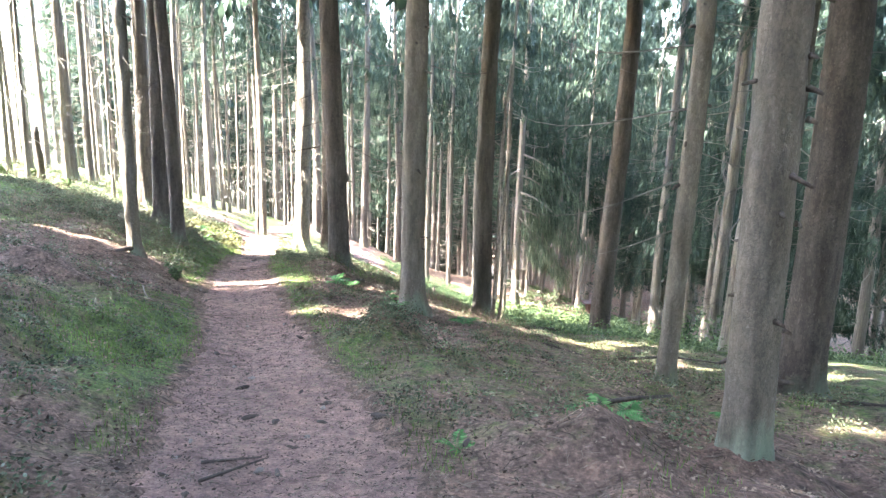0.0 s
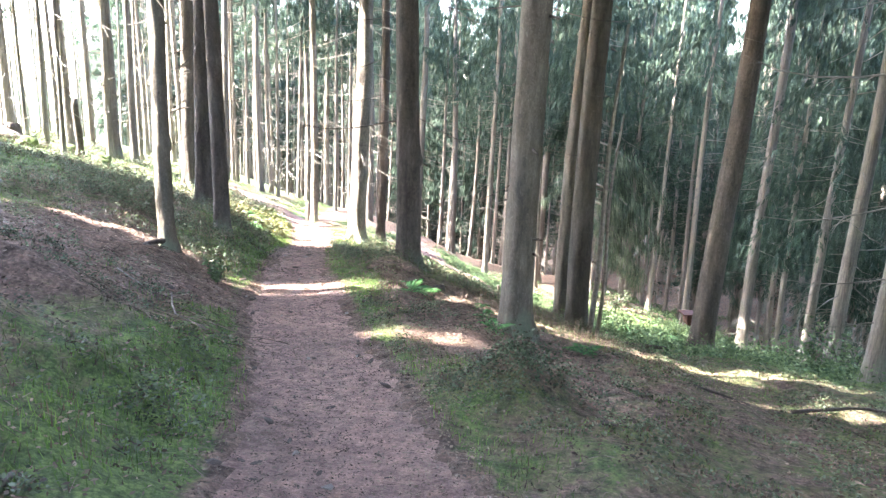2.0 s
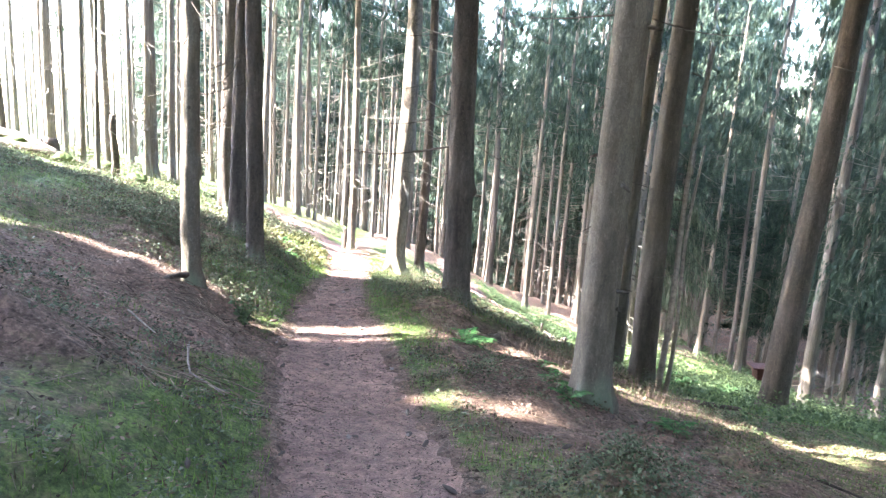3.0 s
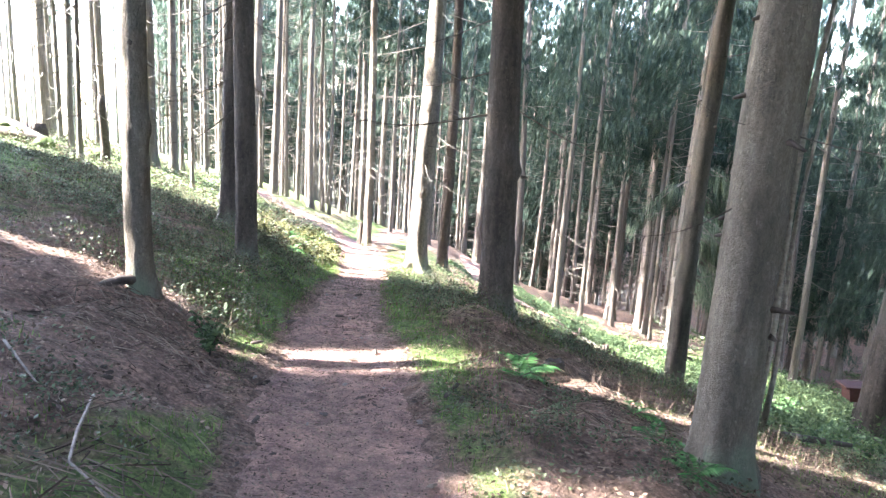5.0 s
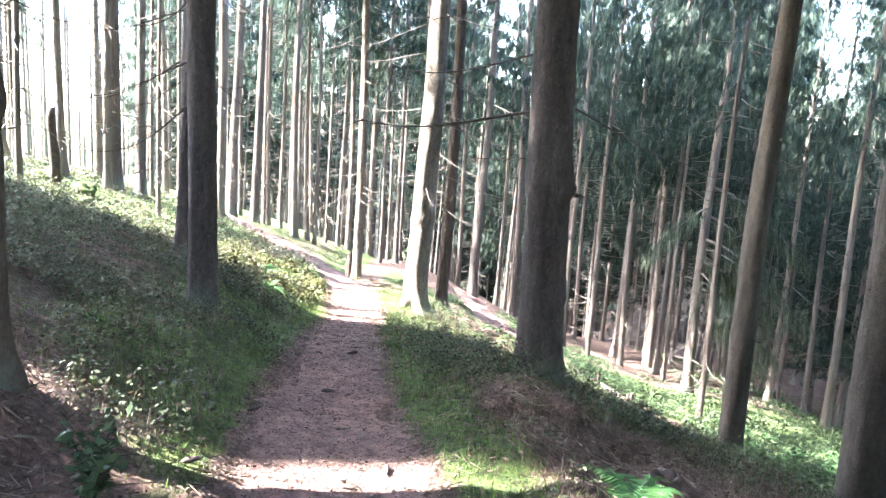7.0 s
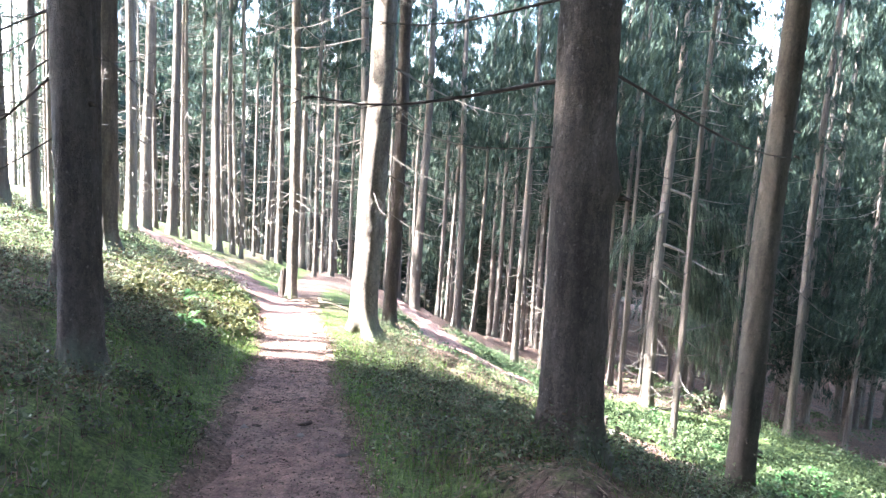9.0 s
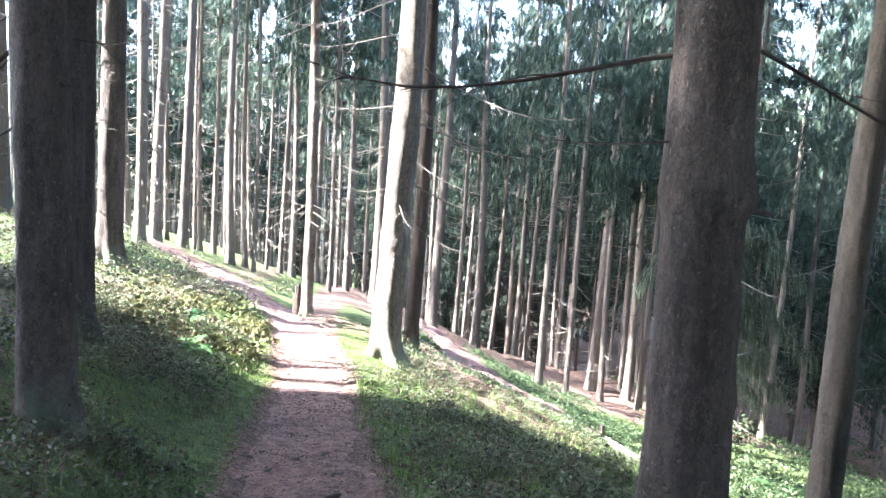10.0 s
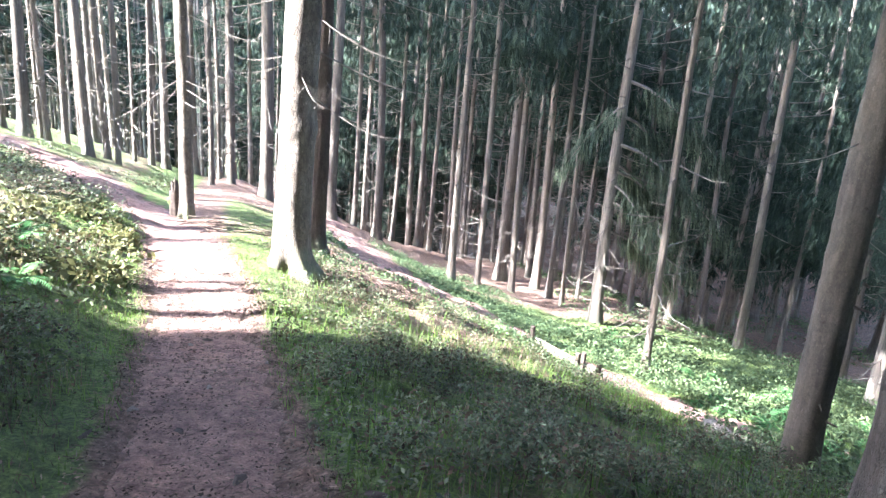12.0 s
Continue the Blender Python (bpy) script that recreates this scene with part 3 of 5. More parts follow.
# ---- spruces beside the trail ----
near_spruce(2.02, 4.0, .29, 1, "stout smooth grey-brown spruce with pale green algae at its foot", True, stubs=34, z0=.5, lean=(-.01, 0), flare=.1)
near_spruce(4.45, 7.75, .5, 2, "massive reddish-brown spruce with flaking bark, mossy foot", stubs=6, lean=(.03, .02))
near_spruce(2.4, 6.65, .19, 3, "slim spruce with a dark scarred stem and pale bare branches", True, [(2.2, 170, 1.5, 5), (2.9, 175, 1.7, -8), (3.5, 190, 1.4, -5), (1.7, 165, 1.3, 10), (4.2, 160, 1.6, 0), (4.8, 200, 1.3, 5), (2.5, 20, 1.2, 5)], 12, z0=.8)
near_spruce(4.5, 8.8, .2, 4, "thin yellowish spruce among bare branches", True, ring_of(4, 12, 1.5, 6, .7, 1.4))
near_spruce(4.5, 18.1, .54, 5, "thick grey spruce at the foot of the slope with pale algae", False, ring_of(5, 4, 5, 8, .8, 1.5), 4)
near_spruce(.93, 14.6, .40, 6, "straight grey-brown spruce with spreading dark roots", True, ring_of(6, 5, 4, 8, .6, 1.2), 22, z0=.8)
near_spruce(-.46, 10.12, .36, 7, "broad spruce with small dead branches and rough bark at its foot", True,
            [(2.3, 200, .5, -20), (2.3, -20, .7, 5), (3.1, 205, .6, -25), (3.8, 180, 1.2, -10), (3.8, 10, 1.1, -4), (1.9, 190, .8, 12), (4.6, 160, 1.1, 0), (5.0, 30, 1.0, 5), (2.8, 165, .5, 0)], 20, dark=True, z0=1.0)
near_spruce(-2.31, 14.52, .42, 8, "dark scaly spruce with a swollen collar on its stem", False,
            [(2.75, 178, 2.2, -6), (3.3, 185, 1.6, -2), (2.3, 190, 1.0, 0), (2.8, 5, 1.5, 14), (4.0, 170, 1.5, 5), (5, 20, 1.5, 10), (4.6, 200, 1.3, 5)], 5, [(1.98, .26, .09), (2.1, .12, .2), (.95, .08, .12)], dark=True, flare=.24)
near_spruce(-4.95, 22.85, .51, 9, "big sunlit spruce with a side bump and long bare branches", "pale",
            [(5.4, -5, 3.2, 6), (4.9, 40, 2.0, 24), (4.45, 10, 2.4, 14), (3.9, -30, 1.8, 20), (3.35, 15, 2.4, 4), (2.75, -15, 1.6, 12), (5.8, 175, 1.8, 5), (4.6, 150, 1.7, -6), (3.9, 195, 1.3, 4), (6.4, 180, 2.0, 2), (6.7, 25, 2.2, 0), (7.2, -10, 2.4, 8)] + ring_of(9, 10, 3, 8.5, .5, 1.3), 6, [(2.15, .12, .16)], flare=.4, crown=0)
near_spruce(-4.75, 26.3, .33, 10, "slender spruce behind the big sunlit one", False, ring_of(10, 26, 2.0, 9, .8, 1.9), crown=1)
near_spruce(-7.45, 27.2, .27, 11, "slender spruce with forked foot beside the trail", "pale", ring_of(11, 34, 2.2, 9.5, .8, 1.8), crown=0)
near_spruce(-5.92, 14.58, .28, 12, "dark spruce with green algae on its foot, on the bank", False, [(2.6, 185, 1.4, 8), (2.2, 170, 1.6, 12), (3.1, 190, 1.3, 4), (3.6, 175, 1.6, 2), (1.75, 180, 1.0, 15), (3.3, 20, .9, 10)] + ring_of(12, 6, 3, 7, .6, 1.3), 4, dark=True)
near_spruce(-7.15, 16.6, .36, 13, "dark spruce with spreading roots on the bank", False, ring_of(13, 12, 2, 8, .6, 1.5), 3, dark=True, flare=.28)
near_spruce(-7.5, 17.6, .22, 14, "slim dark spruce standing behind two thicker ones", False, ring_of(14, 10, 2, 8, .5, 1.2), dark=True)
near_spruce(-5.16, 10.83, .2, 15, "slim crooked spruce with a mossy side root", True, ring_of(15, 9, 1.6, 6.5, .5, 1.2), 6, [(1.35, .2, .12)], dark=True, roots=3)
near_spruce(1.22, 19.3, .385, 16, "straight grey spruce below the trail with small knots", True, [(3.6, 0, 1.5, 22), (4.0, 180, 1.2, 5), (3.0, 10, 1.0, 25)], 28, crown=1, z0=.6, flare=.2)
near_spruce(-11.3, 25.1, .5, 17, "large reddish-brown spruce on the upper bank with wide roots", False, ring_of(17, 26, 2, 9, .6, 1.6), 4, crown=3, flare=.3)

def leaning_pole(x, y, top, height, r, seed, label):
    """A thin dead stem leaning on its neighbour, with snapped side twigs."""
    ob = new("dead_pole")
    ob.matrix_basis = pose(x, y, z_at(x, y) - .05)
    tagged(ob, label, "dead tree")
    q = np.linspace(0, 1, 12)
    px, py = (top[0] - x) * q + .04 * np.sin(q * 7), (top[1] - y) * q + .03 * np.sin(q * 5)
    part("trunk", mesh_of("trunk", *tube(np.stack([px, py, q * height], 1), r * (1.1 - .55 * q) * (1 + .06 * np.sin(q * 31)), 9), DEAD), ob)
    g = np.random.default_rng(seed)
    for k in range(9):
        u = .2 + .085 * k
        part("branch", BARE[k % 7], ob, Matrix.Translation((np.interp(u, q, px), np.interp(u, q, py), u * height)) @ pose(0, 0, 0, 0, g.uniform(-10, 15), g.uniform(140, 260)) @ Matrix.Scale(g.uniform(.25, .55), 4))


leaning_pole(1.12, 14.25, (1.3, 14.45), 5.6, .05, 1, "thin dead spruce pole leaning beside a thicker stem")
leaning_pole(1.28, 14.35, (1.38, 14.5), 4.2, .035, 2, "thin dead spruce pole leaning beside a thicker stem")

# ---- spruces of the wood ----
HILL = [(-15.2, 27.1, .48), (-18.8, 31.7, .3), (-13.9, 31.6, .38), (-14.5, 32.8, .24), (-22, 30.6, .4), (-20.9, 29.4, .42), (-19.3, 28.1, .18),
        (-12.5, 20.0, .14), (-16.7, 26.9, .27), (-14.9, 26.4, .26), (-15.1, 28.5, .32), (-20, 31.2, .22), (-15, 23, .17), (-19, 24.6, .25),
        (-15.7, 30.1, .18), (-12.2, 24.5, .12), (-21.3, 25.6, .3), (-17.5, 22.5, .2), (-23.5, 33, .3), (-18, 35, .28), (-16.5, 33.5, .22)]
FAR_LEFT = [(-7, 36.3, .48), (-11.1, 44.2, .38), (-11.6, 41.4, .34), (-11.8, 40.2, .24), (-8.8, 40.2, .28), (-10.2, 43.6, .2), (-9.7, 42.5, .2),
            (-12.6, 40.8, .16), (-11.9, 36.8, .18), (-12.7, 38.2, .27), (-12.8, 36.7, .34), (-13.8, 38.9, .24), (-13.9, 37.8, .23), (-14.1, 36.9, .22),
            (-14.4, 36, .4), (-14.7, 37.8, .2), (-15.1, 35.2, .45), (-15.5, 37, .2), (-16.8, 36.4, .3), (-18.2, 38.2, .3), (-9.2, 38.4, .2)]
FAR_MID = [(-4.9, 40.5, .5), (-3.9, 45.9, .28), (-3.4, 47.2, .26), (-2.9, 42, .42), (-1.9, 46.8, .27), (-.7, 45.6, .34), (-.3, 43.6, .25), (.35, 41.6, .24),
           (2.1, 38.6, .5), (3.3, 37.6, .36), (3.35, 35.9, .25), (3.6, 39.8, .28), (-6, 44, .3), (1.4, 44.5, .3), (-5.5, 48, .3)]
VALLEY = [(8.7, 26.2, .44), (11.5, 30.5, .3), (10.3, 24.8, .36), (11.4, 40.3, .4), (13.9, 40.8, .48), (17, 43.3, .45),
          (18.3, 42.8, .3), (17.4, 42.4, .3), (7.2, 34, .24), (8, 30.9, .3), (14.3, 49.6, .45), (12, 39.7, .36), (17.4, 49.4, .35), (8.3, 19.4, .42),
          (10.5, 27.4, .26), (13.5, 20.5, .4), (8.6, 15.6, .25), (14.8, 21.6, .3), (7.0, 15.4, .42), (2.5, 25.9, .2), (9.5, 12.5, .3), (12.5, 15.5, .34)]
for tx, ty, td in HILL:
    spruce(tx, ty, td, "tops")
for tx, ty, td in FAR_LEFT:
    spruce(tx, ty, td, "tops" if tx < -13 else "high")
for tx, ty, td in FAR_MID:
    spruce(tx, ty, td, "high" if tx < 0 else "mid")
for tx, ty, td in VALLEY:
    spruce(tx, ty, td, "low" if tx > 9.5 else "mid", True)
placed = [(a, b) for a, b, _ in HILL + FAR_LEFT + FAR_MID + VALLEY]


def fill(count, x0, x1, y0, y1, gap, crown, seed, skirt=True, keep=None, wide=(.18, .42)):
    """More trunks where the wood goes on."""
    g = np.random.default_rng(seed)
    made = 0
    for _ in range(count * 12):
        if made >= count:
            break
        x, y = g.uniform(x0, x1), g.uniform(y0, y1)
        if keep and not keep(x, y):
            continue
        if min((x - a) ** 2 + (y - b) ** 2 for a, b in placed) < gap * gap:
            continue
        placed.append((x, y))
        spruce(x, y, g.uniform(*wide), crown, skirt)
        made += 1


fill(42, -26, -3, 44, 70, 1.3, "high", 21, wide=(.14, .34))
gap = lambda x, y: abs(x - 17 - .42 * (y - 56)) > 1.9
fill(40, -3, 30, 44, 74, 1.7, "far", 22, keep=gap)
fill(20, 12, 34, 14, 47, 2.2, "far", 23, keep=lambda x, y: x > 12 + (y - 14) * .15 and (y < 36 or gap(x, y)))
fill(10, -7, 8, 50, 64, 1.5, "far", 31)
fill(26, -1, 12, 33, 50, 1.5, "mid", 24, wide=(.12, .3))
fill(10, 12, 30, 44, 62, 1.6, "far", 41, keep=gap)
fill(18, 8, 21, 22, 46, 1.9, "low", 29, keep=lambda x, y: y < 34 or gap(x, y))
fill(6, -38, -19, 24, 44, 1.8, "tops", 25, wide=(.14, .32))
fill(6, -36, -16, 46, 66, 3.0, "high", 28)


# ---- unseen wood on the sunny side and behind, added to block light ----
def thicket(spots, seed, reach):
    """Close-set spruces with low crowns, out of view, that cast shade: stems and boughs as two meshes."""
    g = np.random.default_rng(seed)
    quads, stems = [], []
    for x, y in spots:
        z, tall = z_at(x, y), g.uniform(23, 28)
        stems.append(tube([(x, y, z - .4), (x, y, z + 8), (x, y, z + tall)], [.2, .14, .02], 6, False))
        n = 180
        u, a = g.random(n), g.random(n) * 6.283
        r = reach * (1 - .75 * u) * np.sqrt(g.random(n))
        P = np.stack([x + r * np.cos(a), y + r * np.sin(a), z + 4.5 + u * (tall - 4.5)], 1)
        D = np.stack([np.cos(a) * .5, np.sin(a) * .5, -g.uniform(.6, 1.4, n)], 1)
        L = g.uniform(.8, 1.4, n)[:, None]
        W = np.stack([-np.sin(a), np.cos(a), 0 * a], 1) * g.uniform(.32, .52, n)[:, None]
        quads.append(np.stack([P, P + D * L * .5 + W, P + D * L, P + D * L * .5 - W], 1))
    Q = np.concatenate(quads)
    label = "unseen close-set spruces added to shade the trail and near stems"
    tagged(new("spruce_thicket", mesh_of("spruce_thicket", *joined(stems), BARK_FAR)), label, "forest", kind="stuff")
    tagged(new("spruce_thicket", mesh_of("spruce_thicket", Q.reshape(-1, 3), np.arange(len(Q) * 4).reshape(-1, 4), NEEDLES_FULL, False)), label, "forest", kind="stuff")


gt = np.random.default_rng(30)
ROWS = [(-16, 4.35), (4.75, 7.3), (7.65, 9.55), (9.75, 11.0), (12.1, 14.5), (14.75, 16.75), (16.95, 19.2)]    # rows of trees along the sun's way, with lanes of light between
spots = []
for lo, hi in ROWS:
    for q in np.arange(lo + .55, hi - .3, 1.1):
        for far in np.arange(9, 46, 2.0):
            across = min(q + gt.uniform(-.1, .3), hi - .5)
            x = -far + gt.uniform(-.6, .6)
            y = (across + .174 * x) / .985
            if x < -10 - max(y, 0) * .95 and (across > 8 or x > -34):
                spots.append((x, y))
thicket(spots, 34, .95)
# spruces added out of view; their crowns shade the slope below the trail
for tx, ty in ((-14.5, 17.0), (-16.4, 16.6), (-15.3, 17.9), (-17, 17.5), (-15.6, 18.9)):
    spruce(tx, ty, .3, "mid", False)
# more unseen trees to the right and behind, to hold off skylight
spots = [(x, y) for x, y in gt.uniform((-9, -26), (34, 16), (260, 2)) if (x > 10 + max(y, 0) * .75 or y < -6) and z_at(x, y) < 3]
thicket(spots, 35, 2.8)


# ---- the wood on the far side of the valley ----
def far_wood(count, seed):
    """Conifers past telling apart: stems and drooping boughs in one mesh."""
    g = np.random.default_rng(seed)
    quads = []
    for _ in range(count):
        az, dist = radians(g.uniform(-32, 66)), g.uniform(56, 92)
        x, y = -3 + dist * math.sin(az), 9 + dist * math.cos(az)
        z = z_at(x, y)
        tall, wide = g.uniform(29, 37), g.uniform(2.8, 4.0)
        if abs(x - 17 - .42 * (y - 56)) < 2.0:
            tall = g.uniform(17, 21)
        n = 330
        u = g.random(n)
        a = g.random(n) * 6.283
        r = wide * (1 - u) ** .8 * g.uniform(.2, 1, n) + .2
        foot = 9.0 if az < -.14 else 4.5 if az < .3 else 2.0
        P = np.stack([x + r * np.cos(a), y + r * np.sin(a), z + foot + u * (tall - foot)], 1)
        D = np.stack([np.cos(a) * .5, np.sin(a) * .5, -g.uniform(.5, 1.4, n)], 1)
        L = g.uniform(.6, 1.3, n)[:, None]
        W = np.stack([-np.sin(a), np.cos(a), 0 * a], 1) * g.uniform(.3, .6, n)[:, None]
        quads.append(np.stack([P, P + D * L * .5 + W, P + D * L, P + D * L * .5 - W], 1))
    return np.concatenate(quads)


def far_stems(count, seed):
    """Bare stems at the far rim of the wood, past counting."""
    g = np.random.default_rng(seed)
    pieces = []
    for _ in range(count):
        az, dist = radians(g.uniform(-48, 2)), g.uniform(52, 85)
        x, y = -3 + dist * math.sin(az), 9 + dist * math.cos(az)
        z = z_at(x, y)
        pieces.append(tube([(x, y, z - 1), (x, y, z + 9), (x + g.uniform(-.2, .2), y, z + 24)], [g.uniform(.1, .2), .11, .02], 5, False))
        for k in range(14):
            zz, a = z + g.uniform(3, 14), g.random() * 6.283
            ln = g.uniform(.6, 1.7)
            pieces.append(tube([(x, y, zz), (x + ln * .5 * math.cos(a), y + ln * .5 * math.sin(a), zz - .1), (x + ln * math.cos(a), y + ln * math.sin(a), zz - .12)], [.026, .018, .008], 3, False))
    return joined(pieces)


FQ = far_wood(330, 61)
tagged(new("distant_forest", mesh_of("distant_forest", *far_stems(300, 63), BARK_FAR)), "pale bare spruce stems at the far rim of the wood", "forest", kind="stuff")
tagged(new("distant_forest", mesh_of("distant_forest", FQ.reshape(-1, 3), np.arange(len(FQ) * 4).reshape(-1, 4), NEEDLES, False)), "dark spruce wood across the valley", "forest", kind="stuff")


# ---- undergrowth ----
def cloud(name, quads, material, label, category="undergrowth"):
    """Many small leaves or blades as one object that nobody could count."""
    Q = np.asarray(quads)
    k = Q.shape[1]
    ob = new(name, mesh_of(name, Q.reshape(-1, 3), np.arange(Q.shape[0] * k).reshape(-1, k), material, False))
    return tagged(ob, label, category, kind="stuff")


def leaves(P, size, g, flat=.55):
    """A small pointed quad at each point, turned at random."""
    n = len(P)
    a = g.normal(size=(n, 3))
    a[:, 2] *= flat
    a /= np.linalg.norm(a, axis=1)[:, None]
    b = np.cross(a, g.normal(size=(n, 3)))
    b /= np.linalg.norm(b, axis=1)[:, None]
    s = (size * g.uniform(.6, 1.35, n))[:, None]
    return np.stack([P - a * s, P + b * s * .5, P + a * s, P - b * s * .5], 1)


def clumps(g, x0, x1, y0, y1, count, keep, per, radius, height, size, flat=.55):
    """Low bushes: leaves gathered in domes on the floor."""
    x, y = g.uniform(x0, x1, count * 6), g.uniform(y0, y1, count * 6)
    ok = (trail_gap(x, y) > .12) & (g.random(len(x)) < keep(x, y))
    x, y = x[ok][:count], y[ok][:count]
    r = radius * g.uniform(.5, 1.3, len(x))
    hh = height * g.uniform(.35, 1.4, len(x)) * (.7 + 1.2 * np.clip(lumps(x, y, 1.3) + .3, 0, 1))
    az, q = g.random((len(x), per)) * 6.283, np.sqrt(g.random((len(x), per)))
    px, py = x[:, None] + r[:, None] * q * np.cos(az), y[:, None] + r[:, None] * q * np.sin(az)
    pz = lay(px, py) + hh[:, None] * (1 - .6 * q ** 2) * g.uniform(.25, 1, q.shape)
    return leaves(np.stack([px.ravel(), py.ravel(), pz.ravel()], 1), size, g, flat)


def blades(g, x, y, height, width):
    z = lay(x, y) - .01
    n = len(x)
    h = height * g.uniform(.5, 1.4, n)
    az = g.random(n) * 6.283
    lean = g.uniform(.1, .8, n) * h
    dx, dy = np.cos(az), np.sin(az)
    w = width * g.uniform(.6, 1.3, n)
    a = np.stack([x - dy * w, y + dx * w, z], 1)
    b = np.stack([x + dy * w, y - dx * w, z], 1)
    c = np.stack([x + dx * lean, y + dy * lean, z + h], 1)
    return np.stack([a, b, c], 1)


g1 = np.random.default_rng(31)
dd = lambda x, y: x - axis(y)
up_keep = lambda x, y: np.clip((lumps(x, y, 1.1) * 2.6 + .42) * np.interp(dd(x, y), [-7, -5, -3, -1.2, -.7], [.9, 1, .9, .7, .15]) * np.interp(y + .5 * lumps(x, y, 1.5), [9.5, 12.2], [.06, 1]), 0, 1) * (np.hypot(x + 4.7, y - 10.2) > .8)
cloud("bilberry_bushes", clumps(g1, -11, -3.5, 8.5, 21, 1150, up_keep, 76, .22, .28, .0172), BILBERRY, "dense low bilberry bushes with small green leaves on the bank")
low_keep = lambda x, y: np.clip((lumps(x, y, 1.2) + .6) * np.interp(dd(x, y), [-5, -3.2, -2.2, -1.2, -.75], [.8, .6, .25, .7, .1]), 0, 1)
cloud("bilberry_bushes", clumps(g1, -9, -1.2, 2.2, 9, 620, low_keep, 66, .17, .13, .0155), BILBERRY, "sparse low bilberry sprigs on the bare bank")
open_slope = lambda x, y: (1 - np.exp(-((x + 3.3) / 1.6) ** 2 - ((y - 24.6) / 2.2) ** 2)) * np.clip((low_gap(x, y) - .75) / .4, 0, 1)
right_keep = lambda x, y: np.clip((lumps(x, y, .9) * 2.8 + .42) * np.interp(dd(x, y), [.4, .8, 1.6, 3.5, 6], [.1, .8, 1, .9, .4]) * np.interp(y, [13.2, 14.5], [0, 1]), 0, 1) * open_slope(x, y)
cloud("bilberry_bushes", clumps(g1, -5, 1.5, 13, 25, 900, right_keep, 76, .2, .26, .0172), BILBERRY, "dense bilberry bushes on the slope between the trails")
edge_keep = lambda x, y: np.clip((lumps(x, y, .9) + .25) * np.interp(dd(x, y), [.5, .9, 1.6, 3, 8], [.1, .9, .7, .5, .5]), 0, 1)
cloud("bilberry_bushes", clumps(g1, -2.5, 7, 4, 13.5, 560, edge_keep, 66, .17, .13, .0155), BILBERRY, "scattered bilberry sprigs among needles beside the trail")
cloud("bilberry_bushes", clumps(g1, -22, -6, 18, 34, 800, lambda x, y: np.clip(lumps(x, y, 2) + .6, 0, 1) * (dd(x, y) < -1), 40, .38, .28, .032), BILBERRY, "sunlit bilberry and grass on the upper bank")
cloud("forest_herbs", clumps(g1, 1.2, 15, 14, 29.5, 1250, lambda x, y: np.clip(lumps(x, y, 2.5) + .65, 0, 1) * (dd(x, y) > 6) * np.interp(y, [14, 17], [.25, 1]), 34, .4, .45, .042, .8), HERB, "bright green herbs and seedlings on the valley floor")
cloud("forest_herbs", clumps(g1, -5, 9, 23, 36, 1300, lambda x, y: np.clip(lumps(x, y, 1.6) + .5, 0, 1) * open_slope(x, y) * (low_gap(x, y) < 5), 30, .32, .22, .03), HERB, "bright green herbs beside the lower trail")
cloud("forest_herbs", clumps(np.random.default_rng(36), 4, 21, 29, 45, 600, lambda x, y: np.clip(lumps(x, y, 2.2) + .45, 0, 1) * (low_gap(x, y) > .9), 26, .5, .28, .05, .8), HERB, "sparse low herbs and seedlings among the valley stems")


def strewn_up(g, n):
    x, y = g.uniform(-9.5, 1.2, n * 3), g.uniform(11, 22, n * 3)
    ok = (trail_gap(x, y) > .25) & (np.abs(dd(x, y)) < 5) & (g.random(n * 3) < np.clip(lumps(x, y, .8) * 2 + .4, 0, 1))
    return x[ok][:n], y[ok][:n]


n = 420000
gx, gy = g1.uniform(-11, 6, n), g1.uniform(1.5, 25, n)
tg = trail_gap(gx, gy)
want = np.clip((np.maximum(green(gx, gy), .8 * (tg < .3 + .4 * (gx > axis(gy)) * (gy > 9.5) * (gy < 15) + .4 * (gx < axis(gy)) * (gy > 11)) * (gy > 3.2) * ((gx > axis(gy)) | (gy < 8.6) | (gy > 11.6)) * (lumps(gx, gy, 1.3) > -.2)) + lumps(gx, gy, .7) * 1.0 - .2) * 1.6, 0, 1) * (tg > -.06) * np.interp(tg, [-.06, .1, .8, 2.5, 6], [.3, 1, 1, .45, .3])
ok = g1.random(n) < want
cloud("grass", blades(g1, gx[ok], gy[ok], .06, .0042), GRASS, "short bright grass and moss along the trail's edges", "grass")
cloud("twig_litter", blades(g1, *strewn_up(g1, 9000), .22, .0022), TWIGS, "bare brown stalks among the bilberry bushes", "twigs")
n = 15000
gx, gy = g1.uniform(-5, 1.5, n), g1.uniform(14, 26, n)
ok = (dd(gx, gy) > .55) & (low_gap(gx, gy) > .45) & (g1.random(n) < np.clip(lumps(gx, gy, 1.0) + .75, 0, 1) * open_slope(gx, gy))
cloud("grass", blades(g1, gx[ok], gy[ok], .17, .005), GRASS, "longer grass on the slope between the trails", "grass")
cloud("dry_bracken", clumps(g1, -10.5, -5.9, 17.5, 25, 55, lambda x, y: np.clip(lumps(x, y, 1.5) + .35, 0, 1) * (dd(x, y) < -.9) * (dd(x, y) > -3), 55, .3, .35, .05, .7), DRYFERN, "yellowed bracken and fern on the sunny bank", "fern")


